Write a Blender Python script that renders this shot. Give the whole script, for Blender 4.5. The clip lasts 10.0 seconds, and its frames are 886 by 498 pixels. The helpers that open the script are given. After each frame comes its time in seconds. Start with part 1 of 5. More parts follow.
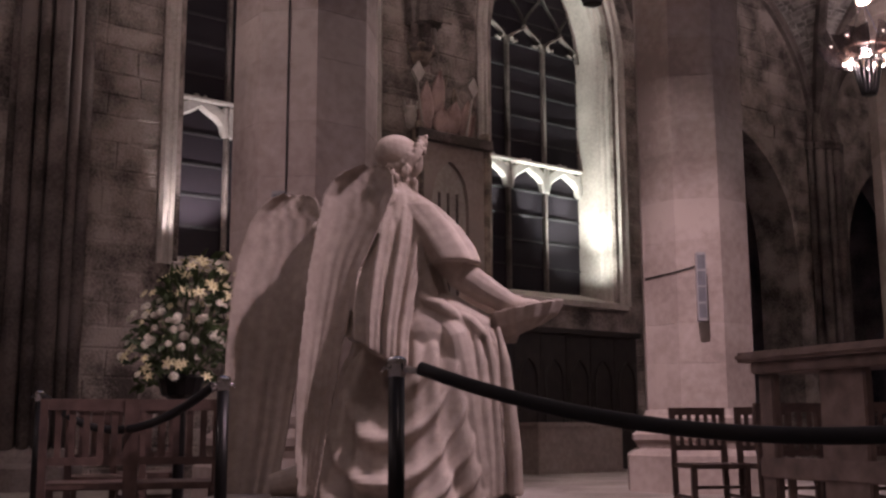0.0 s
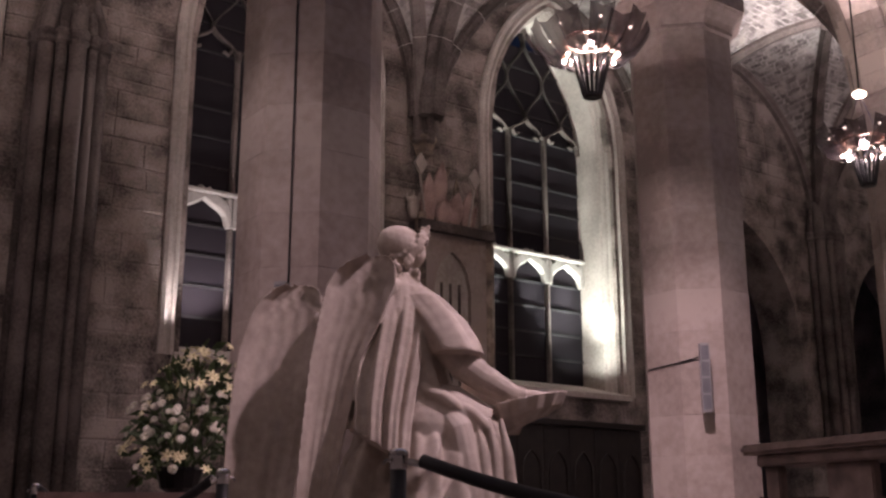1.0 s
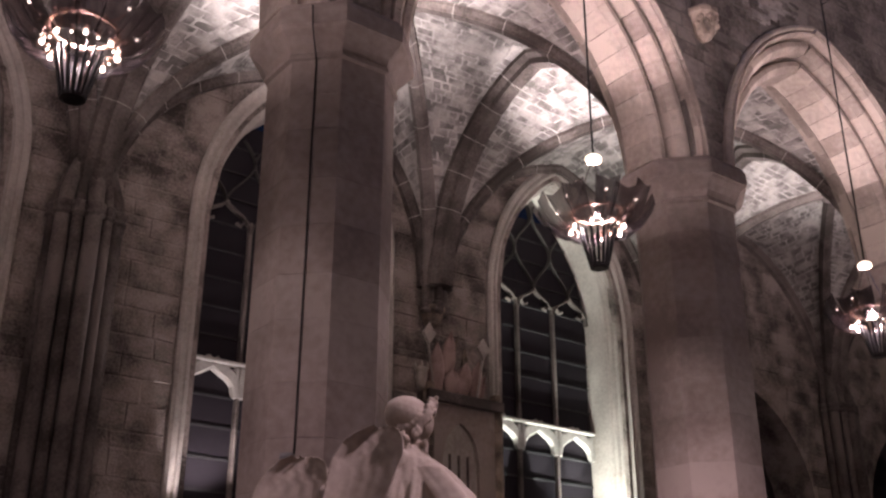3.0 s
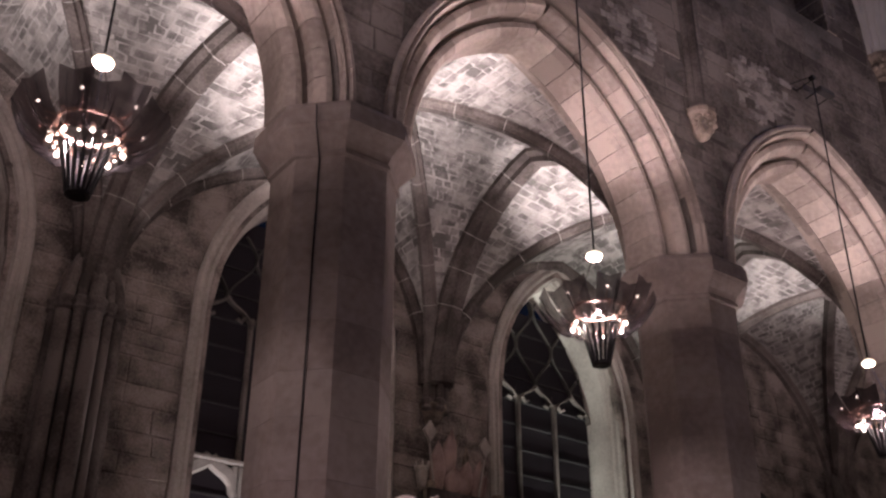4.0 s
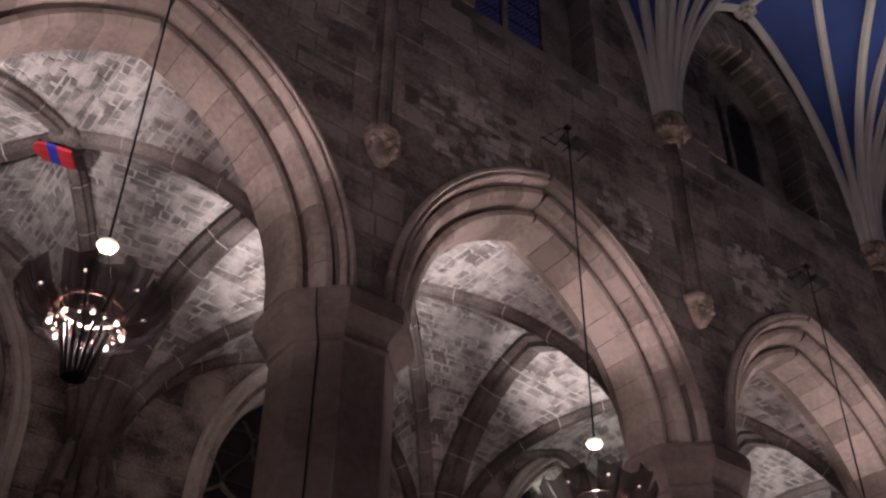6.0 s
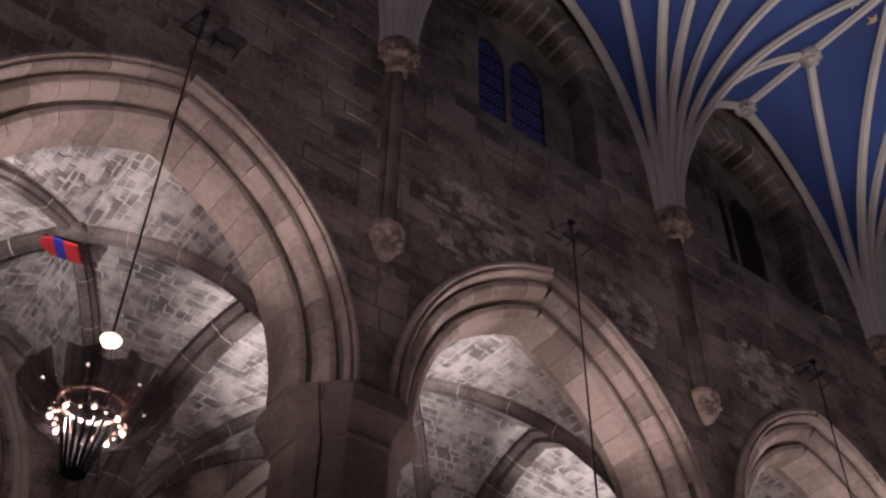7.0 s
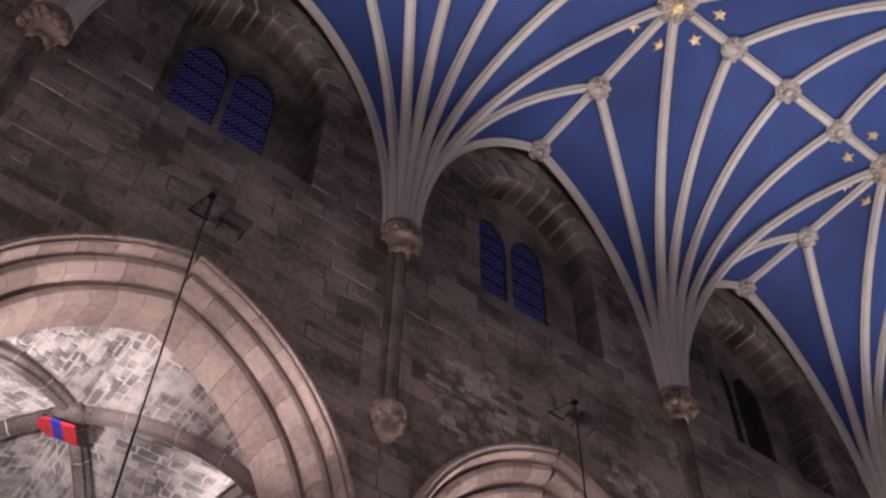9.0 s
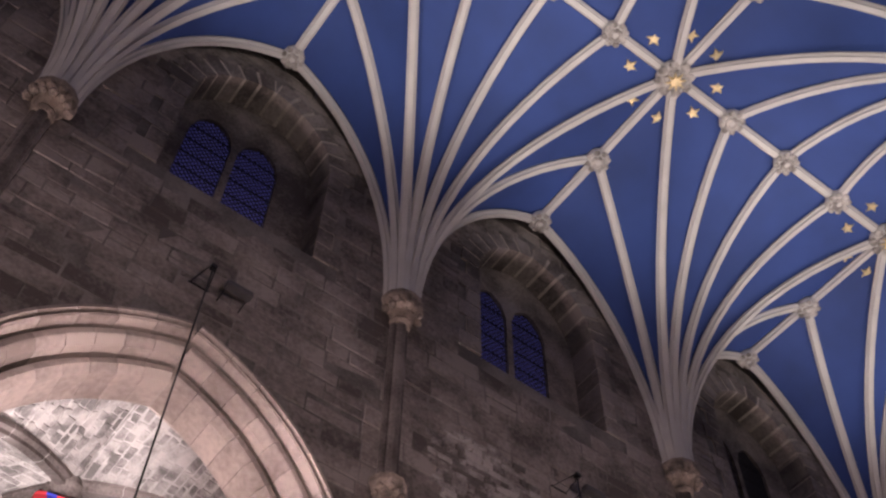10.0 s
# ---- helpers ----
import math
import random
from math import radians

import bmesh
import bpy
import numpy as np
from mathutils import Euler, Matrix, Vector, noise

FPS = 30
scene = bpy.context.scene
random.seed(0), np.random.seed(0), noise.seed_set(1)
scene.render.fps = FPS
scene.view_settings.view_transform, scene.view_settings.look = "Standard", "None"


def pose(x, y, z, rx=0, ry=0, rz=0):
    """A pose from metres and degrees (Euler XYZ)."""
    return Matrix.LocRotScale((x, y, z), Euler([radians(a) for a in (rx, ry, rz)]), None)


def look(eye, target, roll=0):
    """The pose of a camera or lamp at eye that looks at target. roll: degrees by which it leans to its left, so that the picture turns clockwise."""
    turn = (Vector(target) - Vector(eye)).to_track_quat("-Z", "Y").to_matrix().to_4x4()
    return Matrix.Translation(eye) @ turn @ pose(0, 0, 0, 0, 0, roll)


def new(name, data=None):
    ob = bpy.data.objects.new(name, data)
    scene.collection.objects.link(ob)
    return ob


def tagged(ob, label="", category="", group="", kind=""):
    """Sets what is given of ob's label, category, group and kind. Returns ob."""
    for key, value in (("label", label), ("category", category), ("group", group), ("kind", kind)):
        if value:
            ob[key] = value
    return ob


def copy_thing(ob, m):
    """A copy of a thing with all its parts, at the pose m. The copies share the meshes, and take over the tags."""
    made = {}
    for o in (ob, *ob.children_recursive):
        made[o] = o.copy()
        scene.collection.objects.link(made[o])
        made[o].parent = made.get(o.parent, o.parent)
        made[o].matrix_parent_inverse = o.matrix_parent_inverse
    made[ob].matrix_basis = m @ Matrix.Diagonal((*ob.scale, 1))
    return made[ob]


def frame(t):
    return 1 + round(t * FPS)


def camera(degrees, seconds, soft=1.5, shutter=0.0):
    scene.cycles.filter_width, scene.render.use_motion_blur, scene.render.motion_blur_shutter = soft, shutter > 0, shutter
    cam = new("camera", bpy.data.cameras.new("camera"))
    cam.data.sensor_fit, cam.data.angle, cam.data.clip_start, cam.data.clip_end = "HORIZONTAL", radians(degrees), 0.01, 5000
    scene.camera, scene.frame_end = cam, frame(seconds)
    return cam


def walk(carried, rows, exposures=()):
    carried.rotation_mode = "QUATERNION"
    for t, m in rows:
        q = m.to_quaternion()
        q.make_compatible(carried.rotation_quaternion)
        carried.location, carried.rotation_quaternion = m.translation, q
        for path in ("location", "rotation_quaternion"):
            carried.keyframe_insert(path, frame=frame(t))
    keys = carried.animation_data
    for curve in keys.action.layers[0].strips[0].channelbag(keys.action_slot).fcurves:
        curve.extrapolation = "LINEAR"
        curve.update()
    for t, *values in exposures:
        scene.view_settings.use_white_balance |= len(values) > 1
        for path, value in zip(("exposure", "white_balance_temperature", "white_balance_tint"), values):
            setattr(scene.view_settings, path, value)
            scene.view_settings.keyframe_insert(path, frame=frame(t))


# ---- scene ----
cam = camera(44.85, 10.0, soft=2.5)
EYE = 0.75
# seconds, yaw, pitch, roll: the camera tilts up where it stands
ROWS = [
    (0.0, -37.16, 9.42, 0.16),
    (0.5, -37.06, 11.93, 0.19),
    (1.0, -37.04, 14.24, 0.13),
    (1.5, -36.99, 16.29, 0.09),
    (2.0, -36.90, 18.70, -0.18),
    (2.5, -36.74, 20.92, -0.15),
    (4.0, -36.66, 28.43, -0.30),
    (4.5, -36.68, 31.04, -0.38),
    (5.0, -36.85, 33.76, -0.46),
    (6.5, -36.90, 40.62, -0.72),
    (7.0, -36.82, 43.30, -0.81),
    (7.5, -36.75, 45.73, -0.84),
    (8.0, -36.60, 48.18, -0.80),
    (8.5, -36.59, 50.53, -0.81),
    (9.0, -36.69, 52.85, -0.84),
    (9.5, -36.77, 54.86, -0.87),
    (10.0, -36.60, 56.65, -0.83),
]
EXPOSURES = [(0.0, 1.06), (1.5, 1.10), (2.5, 0.90), (4.0, 0.40), (4.5, 0.17), (5.0, -0.05), (6.5, -0.54), (7.5, -0.34), (9.0, 0.29), (10.0, 0.44)]
walk(cam, [(t, pose(0, 0, EYE, 90 + pitch, roll, yaw)) for t, yaw, pitch, roll in ROWS], EXPOSURES)

# ---- world and lights ----
world = bpy.data.worlds.new("night")
scene.world = world
world.use_nodes = True
world.node_tree.nodes["Background"].inputs[0].default_value = (0.05, 0.07, 0.16, 1)
world.node_tree.nodes["Background"].inputs[1].default_value = 0.05


def lamp(name, kind, place, power, colour=(1.0, 0.86, 0.74), size=0.2, target=None, cone=90, blend=0.6):
    data = bpy.data.lights.new(name, kind)
    data.energy, data.color = power, colour
    if kind == "AREA":
        data.size = size
    else:
        data.shadow_soft_size = size
    if kind == "SPOT":
        data.spot_size, data.spot_blend = radians(cone), blend
    ob = new(name, data)
    ob.matrix_world = look(place, target) if target else Matrix.Translation(place)
    return ob


# plan: x along the nave, y across it
BAY, COL0, WALL, WALLB, AISLE = 5.45, 4.85, 7.9, 9.1, 13.8
CY = 8.5                       # the columns' line
SPRING, RIDGE, TOP = 7.3, 3.95, 17.9
COLS = [COL0 + BAY * k for k in range(-2, 5)]
MIDS = [c + BAY / 2 for c in COLS[:-1]]
WARM = (1.0, 0.78, 0.81)
COOL = (1.0, 0.87, 0.89)
CLEAR = (1.0, 0.90, 0.86)

# no chandelier is built at x = -3.4: its lamps are added fill
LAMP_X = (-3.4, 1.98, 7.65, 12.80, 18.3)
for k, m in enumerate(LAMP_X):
    lamp("chandelier_uplight", "SPOT", (m, 7.5, 5.95), 430, WARM, 0.12, (m, 7.5, 11.0), 86, 0.4)
    lamp("chandelier_lamp", "POINT", (m, 7.5, 5.66), 72, WARM, 0.06)
    # unseen fill across the nave, added to lift the general brightness
    lamp("opposite_fill_lamp", "POINT", (m, 0.3, 5.66), 31, WARM, 0.15)
for c in COLS[1:]:
    lamp("vault_uplight", "SPOT", (c + 0.55, CY + 1.0, 8.0), 780 if c < 0 else (1080 if c < 6 else (980 if c < 12 else 450)), COOL, 0.05, (c + 1.4, 10.7, 11.4), 98 if c < 6 else 84, 0.7)
    lamp("ceiling_floodlight", "SPOT", (c - BAY / 2, 0.1, 11.3), 560, CLEAR, 0.2, (c - BAY / 2, 3.2, 18.0), 80, 0.7)
    lamp("ceiling_floodlight", "SPOT", (c - BAY / 2, 7.4, 11.4), 420, CLEAR, 0.2, (c - BAY / 2, 3.6, 18.0), 75, 0.7)
    # unseen spot on the near side, added to brighten arches and spandrels
    lamp("arch_fill_spot", "SPOT", (c - BAY / 2, -0.2, 4.5), 640, WARM, 0.2, (c - BAY / 2 + 0.8, 8.0, 10.0), 40, 0.7)
GREENISH = (0.96, 1.0, 0.93)
lamp("window_uplight", "SPOT", (14.08, 13.70, 3.04), 62, GREENISH, 0.04, (14.42, 14.10, 5.0), 62, 1.0)
lamp("window_uplight", "SPOT", (11.42, 13.62, 2.99), 100, GREENISH, 0.02, (11.42, 13.77, 7.0), 34, 0.9)
lamp("window_uplight", "SPOT", (13.75, 13.85, 3.12), 30, GREENISH, 0.03, (14.45, 14.12, 5.4), 120, 0.6)
lamp("window_uplight", "SPOT", (13.5, 13.92, 3.15), 400, GREENISH, 0.03, (14.45, 14.1, 7.5), 80, 0.9)
for x in (12.12, 13.03, 13.93):
    lamp("window_uplight", "SPOT", (x, 14.25, 3.3), 420, GREENISH, 0.02, (x, 14.50, 5.5), 23, 0.5)
lamp("window_uplight", "SPOT", (5.72, 13.62, 2.99), 110, COOL, 0.02, (5.70, 13.77, 7.0), 34, 0.9)
lamp("window_uplight", "SPOT", (6.6, 13.95, 3.2), 130, COOL, 0.03, (5.98, 14.1, 6), 110, 0.6)
lamp("nave_spotlight", "SPOT", (2.0, 2.4, 10.5), 3200, (1.0, 0.72, 0.80), 0.06, (9.8, 8.0, 1.3), 22, 0.9)
lamp("nave_spotlight", "SPOT", (-3.0, 2.4, 10.5), 850, (1.0, 0.72, 0.80), 0.06, (4.35, 8.0, 1.9), 18, 0.9)
# weak unseen fill spot, added in front of the statue
lamp("nave_spotlight", "SPOT", (0.6, 0.8, 9.0), 60, WARM, 0.10, (3.1, 4.7, 1.3), 26, 0.8)
lamp("nave_spotlight", "SPOT", (5.4, 0.8, 7.2), 900, (1.0, 0.73, 0.84), 0.08, (3.1, 4.7, 1.3), 30, 0.8)


# ---- materials ----
def shader(name, rough=0.8, metal=0.0):
    m = bpy.data.materials.new(name)
    m.use_nodes = True
    b = m.node_tree.nodes["Principled BSDF"]
    b.inputs["Roughness"].default_value, b.inputs["Metallic"].default_value = rough, metal
    return m, m.node_tree.nodes, m.node_tree.links, b


def stone(name, dark, light, scale=1.0, vary=0.0, bump=0.3):
    m, n, l, b = shader(name, 0.85)
    big, fine = n.new("ShaderNodeTexNoise"), n.new("ShaderNodeTexNoise")
    geo = n.new("ShaderNodeNewGeometry")
    for t, s, d in ((big, 0.9 * scale, 6), (fine, 14 * scale, 8)):
        t.inputs["Scale"].default_value, t.inputs["Detail"].default_value = s, d
        l.new(geo.outputs["Position"], t.inputs["Vector"])
    ramp = n.new("ShaderNodeValToRGB")
    ramp.color_ramp.elements[0].position, ramp.color_ramp.elements[1].position = 0.33, 0.68
    ramp.color_ramp.elements[0].color, ramp.color_ramp.elements[1].color = (*dark, 1), (*light, 1)
    mix = n.new("ShaderNodeMath")
    mix.operation = "MULTIPLY_ADD"
    mix.inputs[1].default_value = 0.45
    l.new(fine.outputs["Fac"], mix.inputs[0])
    half = n.new("ShaderNodeMath")
    half.operation = "MULTIPLY_ADD"
    half.inputs[1].default_value, half.inputs[2].default_value = 1.05, -0.25
    l.new(big.outputs["Fac"], half.inputs[0])
    l.new(half.outputs[0], mix.inputs[2])
    last = mix.outputs[0]
    if vary:
        info = n.new("ShaderNodeObjectInfo")
        isl = n.new("ShaderNodeMath")
        isl.operation = "ADD"
        l.new(info.outputs["Random"], isl.inputs[0])
        l.new(geo.outputs["Random Per Island"], isl.inputs[1])
        fr = n.new("ShaderNodeMath")
        fr.operation = "FRACT"
        l.new(isl.outputs[0], fr.inputs[0])
        v = n.new("ShaderNodeMath")
        v.operation = "MULTIPLY_ADD"
        v.inputs[1].default_value = vary
        l.new(fr.outputs[0], v.inputs[0])
        off = n.new("ShaderNodeMath")
        off.operation = "ADD"
        off.inputs[1].default_value = -vary / 2
        l.new(last, off.inputs[0])
        l.new(off.outputs[0], v.inputs[2])
        last = v.outputs[0]
    l.new(last, ramp.inputs[0])
    l.new(ramp.outputs[0], b.inputs["Base Color"])
    bp = n.new("ShaderNodeBump")
    bp.inputs["Strength"].default_value, bp.inputs["Distance"].default_value = bump, 0.03
    l.new(mix.outputs[0], bp.inputs["Height"])
    l.new(bp.outputs[0], b.inputs["Normal"])
    return m


def plain(name, colour, rough=0.6, metal=0.0, var=0.25, scale=8):
    m, n, l, b = shader(name, rough, metal)
    geo, t, r = n.new("ShaderNodeNewGeometry"), n.new("ShaderNodeTexNoise"), n.new("ShaderNodeValToRGB")
    t.inputs["Scale"].default_value, t.inputs["Detail"].default_value = scale, 6
    l.new(geo.outputs["Position"], t.inputs["Vector"])
    r.color_ramp.elements[0].position, r.color_ramp.elements[1].position = 0.3, 0.7
    r.color_ramp.elements[0].color = (*[c * (1 - var) for c in colour], 1)
    r.color_ramp.elements[1].color = (*[min(1, c * (1 + var)) for c in colour], 1)
    l.new(t.outputs["Fac"], r.inputs[0])
    l.new(r.outputs[0], b.inputs["Base Color"])
    return m


def glow(name, colour, power):
    m, n, l, b = shader(name, 0.4)
    b.inputs["Base Color"].default_value = (*colour, 1)
    b.inputs["Emission Color"].default_value, b.inputs["Emission Strength"].default_value = (*colour, 1), power
    return m


RUBBLE = stone("rubble_stone", (0.095, 0.077, 0.068), (0.35, 0.297, 0.268), 1.3, 0.20, 1.0)
AISLESTONE = stone("aisle_rubble", (0.055, 0.043, 0.038), (0.38, 0.32, 0.29), 2.0, 0.10, 1.0)
INFILL = stone("pale_rubble", (0.13, 0.11, 0.10), (0.50, 0.45, 0.42), 2.5, 0.35, 1.0)
MORTAR = stone("mortar", (0.11, 0.095, 0.085), (0.26, 0.23, 0.21), 2.0)
VAULTMORTAR = stone("vault_mortar", (0.34, 0.314, 0.297), (0.56, 0.522, 0.495), 2.4, 0.0, 0.6)
ASHLAR = stone("ashlar", (0.21, 0.165, 0.145), (0.36, 0.30, 0.27), 0.8, 0.2, 0.15)
ARCHSTONE = stone("arch_stone", (0.28, 0.23, 0.20), (0.54, 0.46, 0.40), 1.0, 0.35, 0.2)
WEBSTONE = stone("vault_stone", (0.14, 0.128, 0.12), (0.47, 0.435, 0.41), 4.0, 0.24, 1.3)
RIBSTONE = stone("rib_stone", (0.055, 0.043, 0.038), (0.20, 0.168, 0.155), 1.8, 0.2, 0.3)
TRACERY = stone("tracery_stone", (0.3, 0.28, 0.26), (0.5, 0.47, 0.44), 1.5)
RIBPAINT = plain("painted_rib", (0.56, 0.53, 0.50), 0.6, 0, 0.07, 2.5)
BLUE = plain("blue_plaster", (0.03, 0.062, 0.225), 0.75, 0, 0.18, 0.8)
GOLD = plain("gilding", (0.72, 0.58, 0.32), 0.4, 0.6)
FLOOR = stone("floor_stone", (0.2, 0.17, 0.15), (0.36, 0.32, 0.29), 1.0, 0.2, 0.1)
MARBLE = stone("statue_marble", (0.30, 0.25, 0.21), (0.49, 0.42, 0.365), 1.5, 0, 0.12)
WOOD = plain("brown_wood", (0.105, 0.066, 0.056), 0.5, 0, 0.35, 12)
BLACK = plain("black_metal", (0.015, 0.014, 0.014), 0.35, 0.6)
CHROME = plain("chrome", (0.6, 0.6, 0.6), 0.15, 1.0, 0.05)
VELVET = plain("black_rope", (0.008, 0.007, 0.008), 0.9)
LEAD = plain("lead", (0.022, 0.021, 0.023), 0.8)


# ---- building helpers ----
def finish(name, bm, material, smooth=False, kind="", label="", category="", parent=None):
    me = bpy.data.meshes.new(name)
    bmesh.ops.recalc_face_normals(bm, faces=bm.faces)
    bm.to_mesh(me)
    bm.free()
    if smooth:
        me.polygons.foreach_set("use_smooth", [True] * len(me.polygons))
    me.materials.append(material)
    ob = new(name, me)
    ob.parent = parent
    return tagged(ob, label, category, "", kind)


def part(name, bm, material, parent, label="", smooth=False):
    return finish(name, bm, material, smooth, "", label, "", parent)


def box(bm, x0, x1, y0, y1, z0, z1, m=None):
    vs = [bm.verts.new((x, y, z)) for x in (x0, x1) for y in (y0, y1) for z in (z0, z1)]
    if m is not None:
        for v in vs:
            v.co = m @ v.co
    for f in ((0, 1, 3, 2), (4, 6, 7, 5), (0, 4, 5, 1), (2, 3, 7, 6), (0, 2, 6, 4), (1, 5, 7, 3)):
        bm.faces.new([vs[i] for i in f])
    return vs


def loft(bm, rings, closed=True, caps=True):
    """Joins rings of points, all of one length."""
    rows = [[bm.verts.new(p) for p in r] for r in rings]
    n = len(rows[0])
    for a, b in zip(rows, rows[1:]):
        for i in range(n if closed else n - 1):
            j = (i + 1) % n
            bm.faces.new((a[i], a[j], b[j], b[i]))
    if caps and closed:
        bm.faces.new(rows[0])
        bm.faces.new(rows[-1])
    return rows


def turned(bm, profile, sides, centre=(0, 0, 0), turn=0.0):
    """A body turned about z from (radius, height) pairs."""
    c = Vector(centre)
    loft(bm, [[c + Vector((r * math.cos(turn + 2 * math.pi * i / sides), r * math.sin(turn + 2 * math.pi * i / sides), z))
               for i in range(sides)] for r, z in profile])


def tube(bm, points, radius, sides=6, up=Vector((0, 0, 1)), ends=None):
    pts = [Vector(p) for p in points]
    rings = []
    for i, p in enumerate(pts):
        d = (pts[min(i + 1, len(pts) - 1)] - pts[max(i - 1, 0)]).normalized()
        s = d.cross(up)
        s = s.normalized() if s.length > 1e-4 else d.orthogonal().normalized()
        u = s.cross(d)
        r = radius if ends is None else radius + (ends - radius) * i / (len(pts) - 1)
        rings.append([p + s * (r * math.cos(2 * math.pi * k / sides)) + u * (r * math.sin(2 * math.pi * k / sides)) for k in range(sides)])
    loft(bm, rings)


def sweep(bm, points, profile, side):
    """A closed profile of (across, out) pairs along points; out is away from the side x direction."""
    pts = [Vector(p) for p in points]
    rings = []
    for i, p in enumerate(pts):
        d = (pts[min(i + 1, len(pts) - 1)] - pts[max(i - 1, 0)]).normalized()
        s = Vector(side).normalized()
        u = s.cross(d).normalized()
        rings.append([p + s * a + u * o for a, o in profile])
    loft(bm, rings)


def arch_points(mid, half, rise, spring, y, n=14, grow=0.0):
    """A pointed arch over a span, in the plane y; grow moves it out to a concentric one."""
    R = (rise * rise + half * half) / (2 * half)
    off = R - half
    R += grow
    end = math.acos(max(-1, min(1, off / R)))
    left = [Vector((mid + off - R * math.cos(a), y, spring + R * math.sin(a))) for a in [end * i / n for i in range(n + 1)]]
    right = [Vector((2 * mid - p.x, y, p.z)) for p in left[-2::-1]]
    return left + right


def arch_height(mid, half, rise, spring, grow=0.0):
    R = (rise * rise + half * half) / (2 * half)
    off = R - half
    R += grow

    def top(x):
        u = abs(x - mid) + off
        return spring + math.sqrt(max(0.0, R * R - u * u))
    return top, R - off


def pierced_wall(bm, x0, x1, z0, z1, yf, yb, openings, step=0.14):
    """A wall with thickness; openings are (left, right, bottom, top function)."""
    xs = {x0, x1}
    for a, b, zb, top in openings:
        n = max(2, int((b - a) / step))
        xs |= {round(a + (b - a) * i / n, 5) for i in range(n + 1)}
    xs = sorted(x for x in xs if x0 - 1e-6 <= x <= x1 + 1e-6)

    def quad(*p):
        bm.faces.new([bm.verts.new(q) for q in p])
    for a, b in zip(xs, xs[1:]):
        c = (a + b) / 2
        inside = sorted([o for o in openings if o[0] < c < o[1]], key=lambda o: o[2])
        lo = (z0, z0)
        for o in inside + [None]:
            hi = (o[2], o[2]) if o else (z1, z1)
            if hi[0] > lo[0] or hi[1] > lo[1]:
                for y in (yf, yb):
                    quad((a, y, lo[0]), (b, y, lo[1]), (b, y, hi[1]), (a, y, hi[0]))
                quad((a, yf, hi[0]), (b, yf, hi[1]), (b, yb, hi[1]), (a, yb, hi[0]))
                quad((a, yf, lo[0]), (b, yf, lo[1]), (b, yb, lo[1]), (a, yb, lo[0]))
            if o:
                lo = (min(o[3](a), z1), min(o[3](b), z1))
    for a, b, zb, top in openings:
        for x in (a, b):
            if top(x) > zb + 1e-3:
                quad((x, yf, zb), (x, yb, zb), (x, yb, top(x)), (x, yf, top(x)))
    bmesh.ops.remove_doubles(bm, verts=bm.verts, dist=1e-4)


# ---- large structure ----
X0, X1 = COLS[0] - 0.6, COLS[-1] + 0.6
bm = bmesh.new()
box(bm, X0, X1 + 6, -6.0, 14.5, -0.3, 0)
finish("floor", bm, FLOOR, kind="structure", label="pale worn stone floor", category="floor")

# arcade wall with arches and clerestory windows
ARCH_HALF, ARCH_RISE = 1.93, 2.66
HOOD = 0.60                    # how far the hood reaches out from the inner edge
CLER = (1.25, 1.45, 15.5, 13.2)   # half width, rise, spring, sill of the clerestory openings


def wall_holes(grow, ring=0.0):
    out = []
    for m in MIDS:
        top, half = arch_height(m, ARCH_HALF, ARCH_RISE, SPRING, grow)
        out.append((m - half, m + half, SPRING, top))
        ctop, ch = arch_height(m, CLER[0], CLER[1], CLER[2], ring)
        out.append((m - ch, m + ch, CLER[3], ctop))
    return out


bm = bmesh.new()
pierced_wall(bm, X0, X1, SPRING, 18.4, WALL, WALLB, wall_holes(0.46))
wall_arcade = finish("wall_arcade", bm, MORTAR, kind="structure", label="high arcade wall of dark rubble stone", category="wall")

# aisle wall: tall windows, and open arches to a dark chapel at the far end
WIN = (1.50, 2.75, 7.6, 3.0)
WIN_MIDS = {MIDS[0]: MIDS[0], MIDS[1]: MIDS[1] - 0.75, MIDS[2]: MIDS[2] - 0.18, MIDS[3]: MIDS[3]}
holes = []
for k, m in enumerate(MIDS):
    if m in WIN_MIDS:
        top, h = arch_height(WIN_MIDS[m], WIN[0], WIN[1], WIN[2])
        holes.append((WIN_MIDS[m] - h, WIN_MIDS[m] + h, WIN[3], top))
    else:
        top, h = arch_height(m, 1.75, 2.6, 4.4)
        holes.append((m - h, m + h, 0.0, top))
bm = bmesh.new()
pierced_wall(bm, X0, X1, 0, 11.6, AISLE, AISLE + 1.0, holes)
wall_aisle = finish("wall_aisle", bm, AISLESTONE, kind="structure", label="aisle wall of dark rubble stone", category="wall")
aisle_holes = holes
for name, b in (("wall_west", (X0 - 0.6, X0, -6, 20, 0, 19.5)), ("wall_east", (X1, X1 + 0.6, -6, 20, 0, 19.5)),
                ("wall_south", (X0, X1, -3.2, -2.6, 0, 19.5)), ("wall_chapel", (X0, X1, 18.5, 19, 0, 9))):
    bm = bmesh.new()
    box(bm, *b)
    finish(name, bm, RUBBLE, kind="structure", label="plain dark stone wall closing the church", category="wall")
bm = bmesh.new()
box(bm, X0, X1, AISLE + 1.0, 19, 8.0, 8.3)
finish("ceiling_chapel", bm, RUBBLE, kind="structure", label="plain dark chapel ceiling", category="ceiling")
bm = bmesh.new()
box(bm, X0, X1, -3.2, 14.8, 18.5, 18.8)
finish("roof", bm, MORTAR, kind="structure", label="closed roof above the vaults", category="roof")


